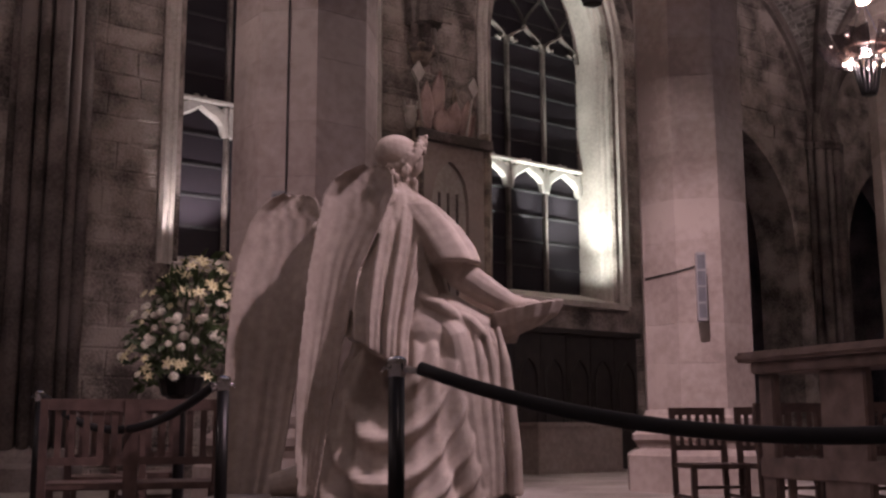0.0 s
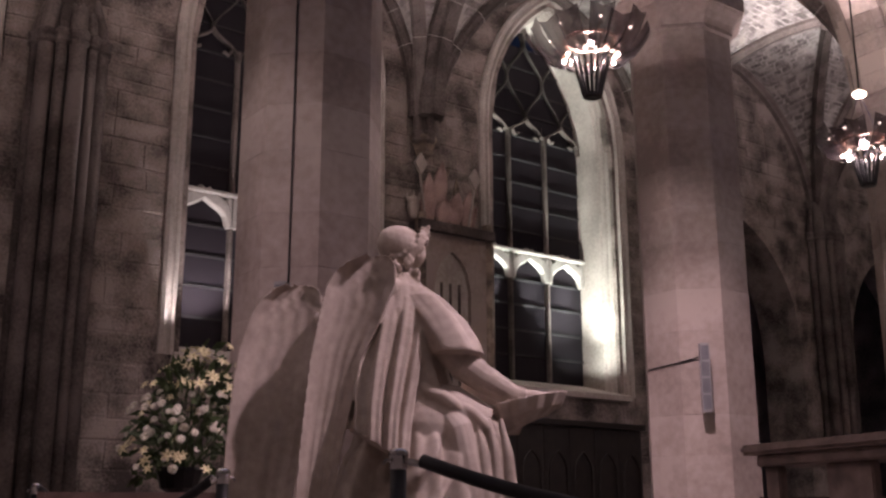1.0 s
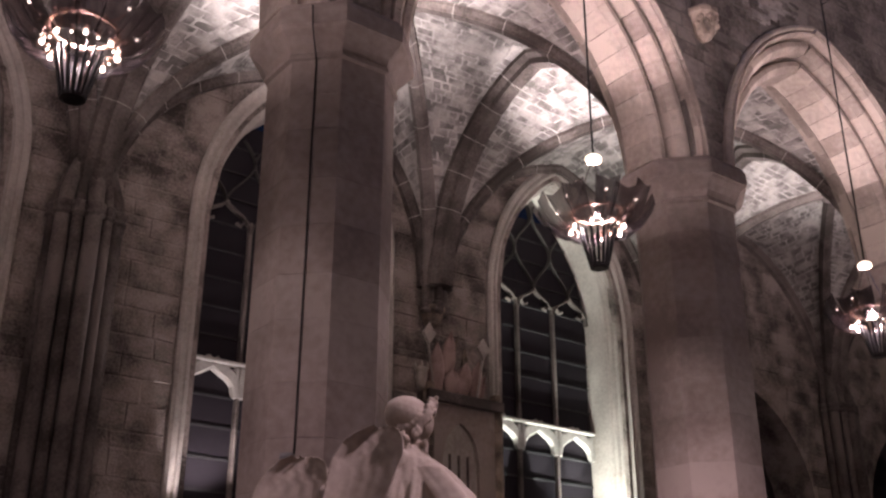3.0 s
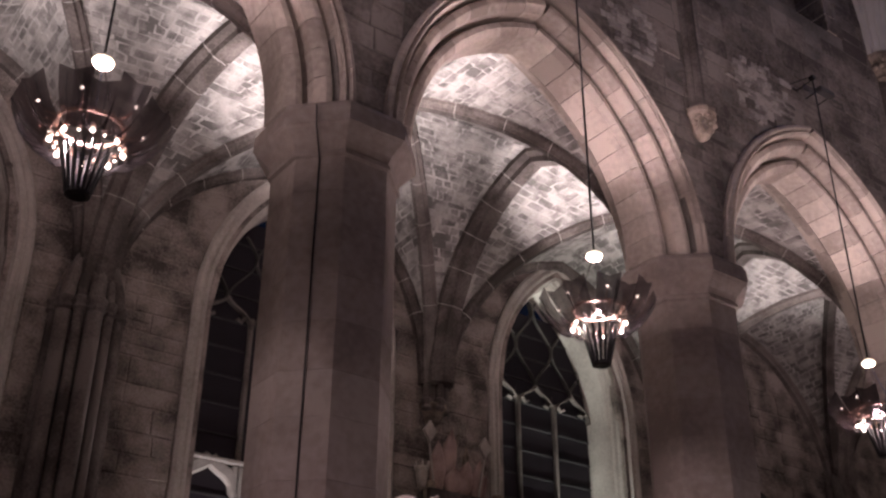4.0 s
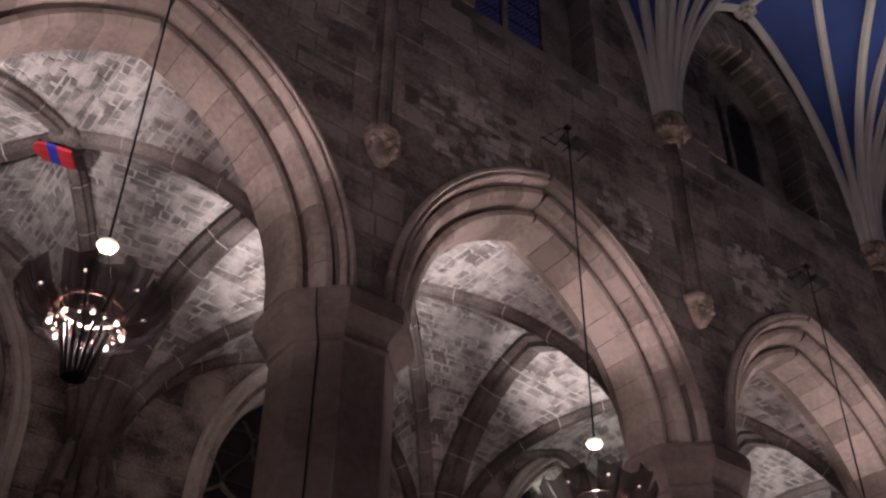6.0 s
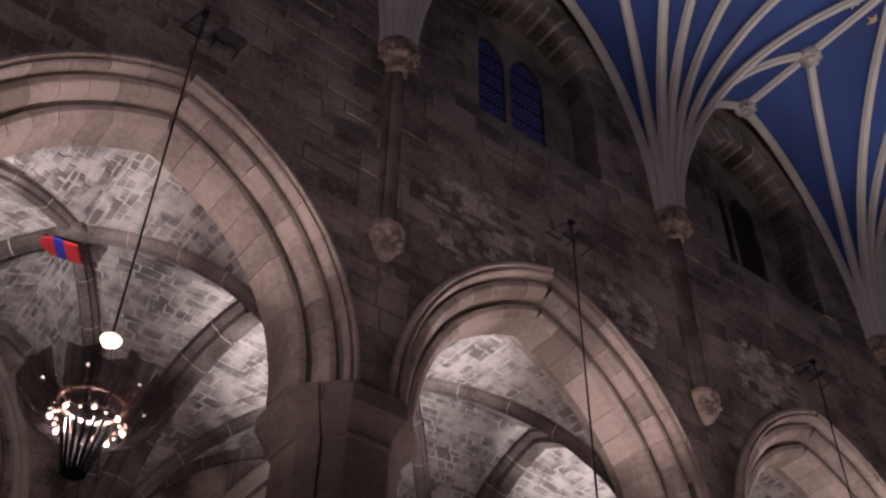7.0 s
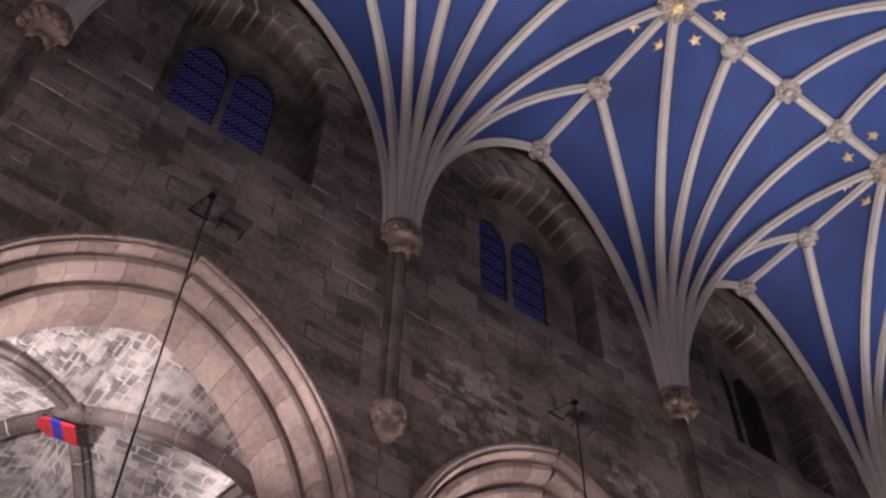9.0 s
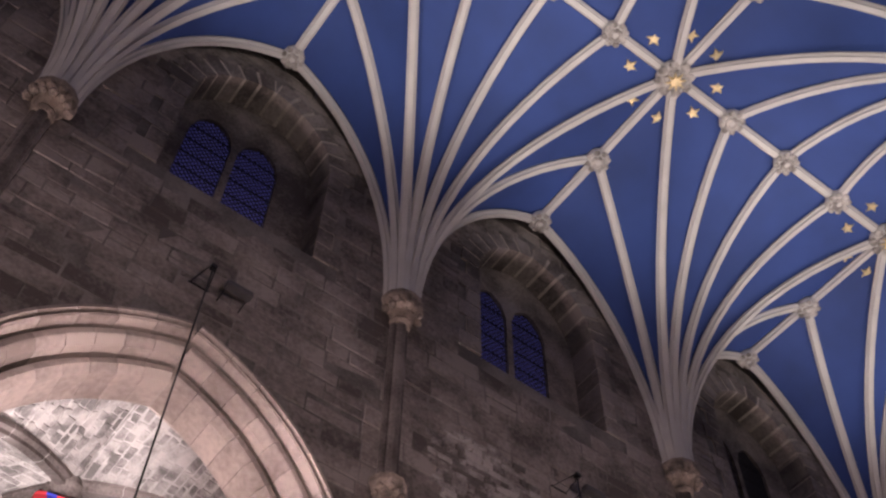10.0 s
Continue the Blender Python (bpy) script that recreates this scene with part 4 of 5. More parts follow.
    # outlines of each wing (across, height), from shoulder to tip
    wing([(-0.08, 2.07), (-0.15, 2.06), (-0.23, 2.02), (-0.29, 1.97), (-0.34, 1.89), (-0.37, 1.74), (-0.41, 1.52), (-0.43, 1.30), (-0.45, 1.07), (-0.46, 0.85), (-0.46, 0.63), (-0.44, 0.42)],
         [(-0.07, 2.07), (-0.04, 2.06), (-0.01, 2.04), (0.01, 1.99), (0.01, 1.92), (-0.07, 1.71), (-0.16, 1.52), (-0.20, 1.32), (-0.24, 1.13), (-0.27, 0.94), (-0.31, 0.71), (-0.36, 0.42)], -0.30, 0.026, 0.08)
    wing([(-0.52, 2.04), (-0.60, 2.03), (-0.67, 2.00), (-0.73, 1.94), (-0.78, 1.86), (-0.84, 1.67), (-0.87, 1.46), (-0.89, 1.21), (-0.90, 0.96), (-0.91, 0.71), (-0.91, 0.52), (-0.91, 0.38)],
         [(-0.51, 2.04), (-0.46, 2.03), (-0.42, 2.01), (-0.40, 1.96), (-0.39, 1.88), (-0.42, 1.61), (-0.45, 1.39), (-0.48, 1.18), (-0.52, 0.96), (-0.55, 0.74), (-0.59, 0.52), (-0.62, 0.38)], 0.30, 0.026, 0.06)
    # wing roots to the shoulders
    limb([(0.0, 0.05, 1.86), (-0.25, 0.22, 1.85), (-0.42, 0.28, 1.82)], [0.10, 0.08, 0.05])
    limb([(0.0, -0.1, 1.88), (-0.08, -0.20, 1.93), (-0.13, -0.26, 1.93)], [0.10, 0.075, 0.03])
    # lower legs and feet under the robe behind
    limb([(-0.05, 0.1, 0.52), (-0.4, 0.12, 0.48), (-0.62, 0.12, 0.45)], [0.15, 0.11, 0.06])
    raw = bpy.data.meshes.new("statue_raw")
    bmesh.ops.recalc_face_normals(bm, faces=bm.faces)
    bm.to_mesh(raw)
    bm.free()
    ob = new("statue", raw)
    re = ob.modifiers.new("join", "REMESH")
    re.mode, re.voxel_size = "VOXEL", 0.0065
    sm = ob.modifiers.new("soft", "SMOOTH")
    sm.factor, sm.iterations = 0.5, 2
    solid = bpy.data.meshes.new_from_object(ob.evaluated_get(bpy.context.evaluated_depsgraph_get()))
    ob.modifiers.clear()
    ob.data = solid
    solid.name = "statue"
    solid.materials.clear()
    solid.materials.append(MARBLE)
    solid.polygons.foreach_set("use_smooth", [True] * len(solid.polygons))
    base = RIGHT * 0 + Vector((math.sin(radians(34.4)), math.cos(radians(34.4)), 0)) * 5.6
    ob.matrix_world = Matrix(((RIGHT.x, AWAY.x, 0, base.x), (RIGHT.y, AWAY.y, 0, base.y), (0, 0, 1, 0), (0, 0, 0, 1)))
    return tagged(ob, "pale marble statue of a kneeling winged angel with shell", "statue")


the_statue = statue()
SM = the_statue.matrix_world.copy()
bm = bmesh.new()
box(bm, -0.98, 1.0, -0.42, 0.75, 0.0, 0.36, SM)
box(bm, -0.94, 0.96, -0.38, 0.71, 0.36, 0.402, SM)
bmesh.ops.bevel(bm, geom=bm.edges[:], offset=0.012, segments=2, affect="EDGES")
finish("plinth", bm, FLOOR, label="low stone plinth under the marble angel", category="plinth")


# stanchions and ropes
def stanchion(x, y):
    root = new("stanchion")
    root.location = (x, y, 0)
    bm = bmesh.new()
    turned(bm, [(0.16, 0), (0.16, 0.012), (0.14, 0.025), (0.05, 0.035), (0.04, 0.05)], 24)
    part("foot", bm, BLACK, root, smooth=False)
    bm = bmesh.new()
    turned(bm, [(0.028, 0.04), (0.028, 0.92)], 16)
    part("post", bm, BLACK, root, smooth=True)
    bm = bmesh.new()
    turned(bm, [(0.029, 0.915), (0.031, 0.92), (0.031, 0.95), (0.034, 0.955), (0.034, 0.97), (0.028, 0.98), (0.012, 0.985)], 16)
    part("collar", bm, CHROME, root, "chrome collar", True)
    for a in (0.0, math.pi):
        bm = bmesh.new()
        tube(bm, [(0.03 * math.cos(a), 0.03 * math.sin(a), 0.94), (0.05 * math.cos(a), 0.05 * math.sin(a), 0.945), (0.06 * math.cos(a), 0.06 * math.sin(a), 0.93)], 0.006, 6)
        part("hook", bm, CHROME, root)
    return tagged(root, "black stanchion with chrome collar on the stone floor", "stanchion", "rope barrier posts")


def rope(p, q, sag, thick=0.022):
    p, q = Vector(p), Vector(q)
    root = new("barrier_rope")
    d = (q - p).normalized()
    a, b = p + d * 0.10, q - d * 0.10
    pts = [a.lerp(b, i / 24) - Vector((0, 0, sag * (1 - (2 * i / 24 - 1) ** 2))) for i in range(25)]
    bm = bmesh.new()
    tube(bm, pts, thick, 12)
    part("rope", bm, VELVET, root, smooth=True)
    for e, f in ((p + d * 0.045, pts[1]), (q - d * 0.045, pts[-2])):
        bm = bmesh.new()
        tube(bm, [e, e.lerp(f, 0.6), f], 0.012, 8)
        part("snap_hook", bm, CHROME, root, "chrome snap hook")
    return tagged(root, "thick black rope slung between stanchions", "rope", "barrier ropes")


POSTS = [(2.05, 2.96), (2.08, 6.91), (2.17, 4.51), (2.9, 0.30)]
for p in POSTS:
    stanchion(*p)
rope((*POSTS[0], 0.94), (*POSTS[3], 0.94), 0.215, 0.023)
rope((*POSTS[1], 0.94), (*POSTS[2], 0.94), 0.20)


# chairs
def chair():
    root = new("chair")
    w, d = 0.21, 0.20
    for x in (-w, w):
        bm = bmesh.new()
        box(bm, x - 0.02, x + 0.02, -d - 0.02, -d + 0.02, 0, 0.44)
        part("leg", bm, WOOD, root)
        bm = bmesh.new()
        vs = box(bm, x - 0.02, x + 0.02, d - 0.02, d + 0.02, 0, 0.90)
        for v in vs:
            if v.co.z > 0.5:
                v.co.y += 0.07
        part("back_post", bm, WOOD, root)
    bm = bmesh.new()
    box(bm, -w - 0.02, w + 0.02, -d - 0.03, d + 0.01, 0.43, 0.465)
    bmesh.ops.bevel(bm, geom=bm.edges[:], offset=0.008, segments=2, affect="EDGES")
    part("seat", bm, WOOD, root)
    for z, h in ((0.84, 0.06), (0.56, 0.04)):
        bm = bmesh.new()
        y = d + 0.07 * (z / 0.9)
        box(bm, -w + 0.02, w - 0.02, y - 0.012, y + 0.012, z, z + h)
        part("rail", bm, WOOD, root)
    for i in range(5):
        bm = bmesh.new()
        x = -w + 0.07 + i * (2 * w - 0.14) / 4
        vs = box(bm, x - 0.016, x + 0.016, d + 0.035, d + 0.051, 0.59, 0.85)
        for v in vs:
            if v.co.z > 0.7:
                v.co.y += 0.018
        part("slat", bm, WOOD, root)
    for z in (0.16, 0.28):
        bm = bmesh.new()
        box(bm, -w + 0.02, w - 0.02, -d - 0.01, -d + 0.01, z, z + 0.025)
        part("stretcher", bm, WOOD, root)
    for x in (-w, w):
        bm = bmesh.new()
        box(bm, x - 0.01, x + 0.01, -d + 0.02, d - 0.02, 0.2, 0.225)
        part("stretcher", bm, WOOD, root)
    return tagged(root, "brown slat-back wooden chair on the stone floor", "chair", "church chairs")


first = chair()
first.matrix_world = pose(2.46, 5.69, 0, 0, 0, 157)
for x, y, a in ((2.04, 5.86, 157), (2.40, 6.55, 157), (2.82, 6.95, 157), (6.83, 5.55, -30), (7.15, 5.15, -30), (7.55, 4.7, -30), (6.0, 4.1, -30), (6.4, 3.62, -30), (7.7, 4.4, -30), (6.8, 3.2, -30)):
    copy_thing(first, pose(x, y, 0, 0, 0, a))


# desk
DESK_WOOD = plain("worn_desk_wood", (0.25, 0.185, 0.165), 0.65, 0, 0.35, 12)


def desk():
    root = new("reading_desk")
    a, b = Vector((3.56, 2.70)), Vector((3.10, 0.9))
    d = (b - a).normalized()
    root.matrix_world = Matrix(((d.x, -d.y, 0, a.x), (d.y, d.x, 0, a.y), (0, 0, 1, 0), (0, 0, 0, 1)))
    def add(name, *b6, bev=0.006):
        bm = bmesh.new()
        box(bm, *b6)
        bmesh.ops.bevel(bm, geom=bm.edges[:], offset=bev, segments=2, affect="EDGES")
        part(name, bm, DESK_WOOD, root)
    add("top", -0.05, 1.9, -0.02, 0.30, 1.0, 1.04, bev=0.012)
    add("top_rail", 0.0, 1.85, 0.02, 0.26, 0.955, 0.998)
    for x in (0.0, 0.34, 0.95, 1.5):
        add("upright" if x == 0.0 else "panel", x, x + (0.085 if x == 0.0 else 0.23), 0.06, 0.10, 0.0, 0.955)
    add("cross_rail", 0.0, 1.85, 0.05, 0.11, 0.55, 0.63)
    add("foot_rail", 0.0, 1.85, 0.04, 0.12, 0.03, 0.12)
    add("shelf", 0.05, 1.85, 0.12, 0.42, 0.40, 0.43)
    return tagged(root, "dark wooden reading desk with panelled front on the floor", "desk")


desk()


# flowers on a stand
def flowers(x, y):
    root = new("flower_arrangement")
    root.location = (x, y, 0)
    r = random.Random(21)
    bm = bmesh.new()
    turned(bm, [(0.17, 0), (0.17, 0.03), (0.04, 0.06), (0.03, 0.9), (0.12, 0.95), (0.15, 1.06), (0.13, 1.08)], 14)
    part("stand", bm, BLACK, root, "dark metal flower stand")
    def spot():
        while True:
            p = Vector((r.uniform(-1, 1), r.uniform(-1, 1), r.uniform(-1, 1)))
            if p.length < 1:
                break
        h = p.z * 0.45 + 1.42
        w = 0.36 * (1.05 - 0.75 * max(0, (h - 1.35)) / 0.55) * (0.75 if h < 1.15 else 1)
        q = Vector((p.x, p.y)).normalized() * r.uniform(0.45, 1.0)
        lean = RIGHT.xy * (h - 1.3) * 0.22
        return Vector((q.x * w + lean.x, q.y * w + lean.y, h))
    bm = bmesh.new()
    for i in range(420):
        p = spot()
        n = Vector((p.x, p.y, (p.z - 1.3) * 0.6 + r.uniform(-0.3, 0.3))).normalized()
        s = n.orthogonal().normalized()
        s.rotate(Matrix.Rotation(r.uniform(0, 6.28), 3, n))
        t = n.cross(s)
        ln, wd = r.uniform(0.05, 0.13), r.uniform(0.012, 0.03)
        base = p * 1.0 - n * 0.06
        a = [base, base + n * ln * 0.5 + s * wd + t * 0.01, base + n * ln + t * 0.03, base + n * ln * 0.5 - s * wd + t * 0.01]
        v = [bm.verts.new(q) for q in a]
        bm.faces.new(v)
    leaves = part("foliage", bm, LEAF, root, "green leaves")
    leaves["kind"] = "stuff"
    bm = bmesh.new()
    for i in range(60):
        p = spot()
        tube(bm, [(p.x * 0.15, p.y * 0.15, 1.05), (p.x * 0.6, p.y * 0.6, (p.z + 1.05) / 2), p], 0.004, 3)
    part("greenery", bm, LEAF, root)["kind"] = "stuff"
    def bloom_mesh(kind):
        b = bmesh.new()
        if kind == "lily":
            for k in range(6):
                a = k * math.pi / 3
                c, s = math.cos(a), math.sin(a)
                pts = [(0, 0, 0), (0.03, 0.018, 0.028), (0.075, 0.012, 0.03), (0.09, 0, 0.012), (0.075, -0.012, 0.03), (0.03, -0.018, 0.028)]
                b.faces.new([b.verts.new((c * p - s * q, s * p + c * q, z)) for p, q, z in pts])
        else:
            for layer, (n, ln, lift) in enumerate(((12, 0.045, 0.004), (10, 0.036, 0.016), (7, 0.022, 0.026))):
                for k in range(n):
                    a = 2 * math.pi * (k + 0.5 * layer) / n
                    c, s = math.cos(a), math.sin(a)
                    pts = [(0, 0, lift * 0.5), (ln * 0.6, 0.009, lift + 0.006), (ln, 0, lift), (ln * 0.6, -0.009, lift + 0.006)]
                    b.faces.new([b.verts.new((c * p - s * q, s * p + c * q, z)) for p, q, z in pts])
        me = bpy.data.meshes.new("bloom")
        b.to_mesh(me)
        b.free()
        me.materials.append(YELLOW if kind == "lily" else WHITE)
        return me
    lily, daisy = bloom_mesh("lily"), bloom_mesh("daisy")
    for i in range(135):
        p = spot()
        yellow = p.z > 1.50 or r.random() < 0.3
        ob = new("lily" if yellow else "chrysanthemum", lily if yellow else daisy)
        ob.parent = root
        n = (Vector((p.x, p.y, 0.15)).normalized() - AWAY * 0.5 + Vector((0, 0, 0.2))).normalized()
        ob.matrix_basis = Matrix.Translation(p + n * 0.05) @ n.to_track_quat("Z", "Y").to_matrix().to_4x4() @ Matrix.Rotation(r.uniform(0, 6.28), 4, "Z") @ Matrix.Scale(r.uniform(0.36, 0.58) if yellow else r.uniform(0.5, 0.85), 4)
    return tagged(root, "arrangement of yellow lilies and white chrysanthemums on stand", "flowers")


LEAF = plain("leaf_green", (0.05, 0.075, 0.025), 0.6, 0, 0.5, 25)
YELLOW = plain("pale_yellow_petals", (0.70, 0.64, 0.40), 0.6, 0, 0.15, 30)
WHITE = plain("white_petals", (0.75, 0.72, 0.62), 0.6, 0, 0.1, 30)
flowers(2.80, 6.42)


# chandeliers
BLADE = plain("smoked_metal", (0.010, 0.009, 0.010), 0.35, 0.0, 0.3, 20)
BLADE.node_tree.nodes["Principled BSDF"].inputs["Specular IOR Level"].default_value = 0.3
SMOKED, _n, _l, _b = shader("smoked_glass", 0.12)
_b.inputs["Base Color"].default_value = (0.40, 0.36, 0.37, 1)
_b.inputs["Transmission Weight"].default_value = 0.9
_b.inputs["IOR"].default_value = 1.2
BULB = glow("hot_bulb", (1.0, 0.82, 0.72), 6.0)
SHADE = glow("lit_globe", (1.0, 0.84, 0.68), 1.5)
COPPER = plain("copper_trim", (0.42, 0.28, 0.22), 0.3, 0.9, 0.2, 30)


def chandelier(x, y, z, hook):
    """z is the height of the lit dome on the cable."""
    root = new("chandelier")
    root.location = (x, y, z)
    bm = bmesh.new()
    tube(bm, [(0, 0, 0.05), (0, 0, hook - z + 0.01)], 0.012, 6, Vector((0, 1, 0)))
    part("cable", bm, BLACK, root)
    bm = bmesh.new()
    turned(bm, [(0.02, -0.045), (0.07, -0.04), (0.095, 0.0), (0.08, 0.025), (0.045, 0.045), (0.015, 0.06)], 20)
    part("lit_dome", bm, SHADE, root, "glowing cream dome", True)
    for k in range(3):
        a = 2 * math.pi * k / 3 + 0.3
        bm = bmesh.new()
        tube(bm, [(0.02 * math.cos(a), 0.02 * math.sin(a), -0.04), (0.25 * math.cos(a), 0.25 * math.sin(a), -0.66)], 0.006, 5)
        part("suspension_wire", bm, CHROME, root)
    bm = bmesh.new()
    ring = [(0.27 * math.cos(2 * math.pi * i / 24), 0.27 * math.sin(2 * math.pi * i / 24), -0.67) for i in range(25)]
    tube(bm, ring, 0.02, 6)
    part("ring", bm, COPPER, root)
    # separate plates of smoked glass, flaring up and out, some higher than others
    for k in range(14):
        a = 2 * math.pi * k / 14 + 0.05 * math.sin(5.1 * k)
        tall, twist = 0.05 * math.sin(k * 2.4), 0.07 * math.sin(k * 3.7)
        prof = [(0.33, -0.90), (0.40, -0.885), (0.48, -0.83), (0.56, -0.73), (0.635, -0.60 + tall)]
        rings = []
        for i, (r, h) in enumerate(prof):
            w = 0.245 - 0.008 * i
            arc = [a + twist * i / 4 + w * (q / 4 - 0.5) * 2 for q in range(5)]
            lift = [(0.014 + 0.004 * i) * abs(q - 2) for q in range(5)]
            up = [(r * math.cos(t), r * math.sin(t), h + g + 0.012 * (k % 2)) for t, g in zip(arc, lift)]
            rings.append(up + [(x, y, z - 0.004) for x, y, z in up[::-1]])
        bm = bmesh.new()
        loft(bm, rings)
        petal = part("petal", bm, SMOKED, root, smooth=False)
        for t in (a - 0.09, a + 0.09):
            bm = bmesh.new()
            tube(bm, [((r + 0.004) * math.cos(t + twist * i / 4), (r + 0.004) * math.sin(t + twist * i / 4), h + 0.01) for i, (r, h) in enumerate(prof)], 0.0035, 4)
            part("petal_rib", bm, BLADE, petal)
    # polished copper hoops that catch the light between the plates
    for k in range(12):
        a = 2 * math.pi * k / 12 + 0.13
        c = Vector((0.34 * math.cos(a), 0.34 * math.sin(a), -0.78))
        d, q = Vector((math.cos(a), math.sin(a), 0)), 0.05 + 0.015 * math.sin(2.9 * k)
        bm = bmesh.new()
        tube(bm, [c + d * (q * math.cos(t)) + Vector((0, 0, 1.2 * q * math.sin(t))) for t in [0.5 + 0.45 * u for u in range(11)]], 0.007, 5, Vector((math.sin(a), -math.cos(a), 0)))
        part("hoop", bm, COPPER, root)
    # lower cup of rods
    for k in range(16):
        a = 2 * math.pi * k / 16
        bm = bmesh.new()
        tube(bm, [(0.185 * math.cos(a), 0.185 * math.sin(a), -0.88), (0.155 * math.cos(a), 0.155 * math.sin(a), -1.02), (0.09 * math.cos(a), 0.09 * math.sin(a), -1.30)], 0.016, 5)
        part("rod", bm, BLADE, root)
    bm = bmesh.new()
    turned(bm, [(0.07, -1.325), (0.10, -1.315), (0.10, -1.28), (0.07, -1.27)], 16)
    part("cup_base", bm, BLADE, root)
    for k in range(16):
        a = 2 * math.pi * k / 16 + 0.2
        q = 0.26 + 0.03 * (k % 2)
        bm = bmesh.new()
        turned(bm, [(0.012, -0.80), (0.02, -0.815), (0.022, -0.84)], 8, (q * math.cos(a), q * math.sin(a), 0))
        holder = part("lamp_holder", bm, COPPER, root)
        bm = bmesh.new()
        bmesh.ops.create_icosphere(bm, subdivisions=2, radius=0.020 if k % 2 else 0.008, matrix=Matrix.Translation((q * math.cos(a), q * math.sin(a), -0.865)) @ Matrix.Diagonal((1, 1, 1.3, 1)))
        part("bulb", bm, BULB, holder, "glowing bulb", True)
    for k in range(6):
        a = 2 * math.pi * k / 6
        bm = bmesh.new()
        tube(bm, [(0.27 * math.cos(a), 0.27 * math.sin(a), -0.66), (0.36 * math.cos(a), 0.36 * math.sin(a), -0.66), (0.44 * math.cos(a), 0.44 * math.sin(a), -0.61)], 0.008, 5)
        arm = part("arm", bm, COPPER, root)
        bm = bmesh.new()
        bmesh.ops.create_icosphere(bm, subdivisions=2, radius=0.013, matrix=Matrix.Translation((0.44 * math.cos(a), 0.44 * math.sin(a), -0.59)))
        part("candle_bulb", bm, BULB, arm, "glowing bulb", True)
    return tagged(root, "hanging lit chandelier with flaring smoked glass petals", "chandelier", "arcade chandeliers")


LAMPS = [(1.98, 7.5, 6.42), (7.65, 7.5, 6.40), (12.80, 7.5, 6.40), (18.3, 7.5, 6.40)]
for x, y, z in LAMPS:
    chandelier(x, y, z, 11.25)


def bracket(x):
    root = new("lamp_bracket")
    root.location = (x, WALL, 11.25)
    for dx in (-0.12, 0.12):
        bm = bmesh.new()
        tube(bm, [(dx, 0.0, 0.04), (dx * 0.3, -0.41, 0.01)], 0.007, 6)
        part("arm", bm, BLACK, root)
    bm = bmesh.new()
    tube(bm, [(-0.14, -0.02, 0.04), (0.14, -0.02, 0.04)], 0.014, 6)
    part("wall_plate", bm, BLACK, root)
    bm = bmesh.new()
    box(bm, -0.04, 0.04, -0.44, -0.36, -0.02, 0.03)
    part("cable_clamp", bm, BLACK, root)
    return tagged(root, "black iron bracket on the wall holding a lamp cable", "bracket", "lamp brackets")


for x, y, z in LAMPS:
    bracket(x)


def floodlight(x):
    root = new("floodlight")
    root.location = (x, WALL, 11.25)
    bm = bmesh.new()
    box(bm, -0.18, 0.18, -0.34, -0.22, -0.04, 0.06)
    bmesh.ops.bevel(bm, geom=bm.edges[:], offset=0.015, segments=2, affect="EDGES")
    part("housing", bm, CASE_DARK, root)
    for dx in (-0.15, 0.15):
        bm = bmesh.new()
        tube(bm, [(dx, 0.0, -0.02), (dx, -0.22, 0.0)], 0.010, 6)
        part("arm", bm, BLACK, root)
    return tagged(root, "dark grey floodlight on arms high on the wall", "floodlight", "wall floodlights")


CASE_DARK = plain("dark_grey_case", (0.06, 0.055, 0.055), 0.5)
for x in (-3.0, 2.40, 8.05, 13.3):
    floodlight(x)


# loudspeakers and their cables on the columns
GRILLE = plain("grey_grille", (0.10, 0.10, 0.11), 0.5, 0.2)
CASE = plain("grey_case", (0.22, 0.21, 0.215), 0.5)


def loudspeaker(x, y, z0, z1, turn):
    root = new("column_loudspeaker")
    root.matrix_world = pose(x, y, 0, 0, 0, turn)
    bm = bmesh.new()
    box(bm, -0.055, 0.055, -0.09, 0.03, z0, z1)
    bmesh.ops.bevel(bm, geom=bm.edges[:], offset=0.006, segments=2, affect="EDGES")
    case = part("case", bm, CASE, root)
    n = 4
    for i in range(n):
        a = z0 + 0.02 + (z1 - z0 - 0.04) * i / n
        bm = bmesh.new()
        box(bm, -0.042, 0.042, -0.096, -0.088, a + 0.012, a + (z1 - z0 - 0.04) / n - 0.012)
        part("grille", bm, GRILLE, case)
    bm = bmesh.new()
    box(bm, -0.03, 0.03, 0.03, 0.16, (z0 + z1) / 2 - 0.05, (z0 + z1) / 2 + 0.05)
    part("wall_mount", bm, BLACK, root)
    return tagged(root, "slim grey column loudspeaker fixed to the stone", "loudspeaker", "loudspeakers")


for c in (COLS[2], COLS[3]):
    fx, fy = c - 0.44, CY - 0.44
    loudspeaker(fx - 0.11, fy - 0.11, 1.93, 2.72, -45)
    root = new("speaker_cable")
    bm = bmesh.new()
    tube(bm, [(fx - 0.006, fy - 0.006, 2.6), (fx - 0.008, fy - 0.008, 6.7), (fx - 0.14, fy - 0.14, 6.97), (fx - 0.175, fy - 0.175, 7.2)] if c == COLS[2] else [(c - 0.628, CY + 0.22, 2.50), (c - 0.632, CY - 0.262, 2.53), (fx - 0.02, fy - 0.02, 2.60)], 0.009, 6, Vector((0, 1, 0)))
    part("cable", bm, BLACK, root)
    tagged(root, "thin dark cable clipped to the stone column", "cable")

SHIELD = (2.03, 11.36, 10.40)
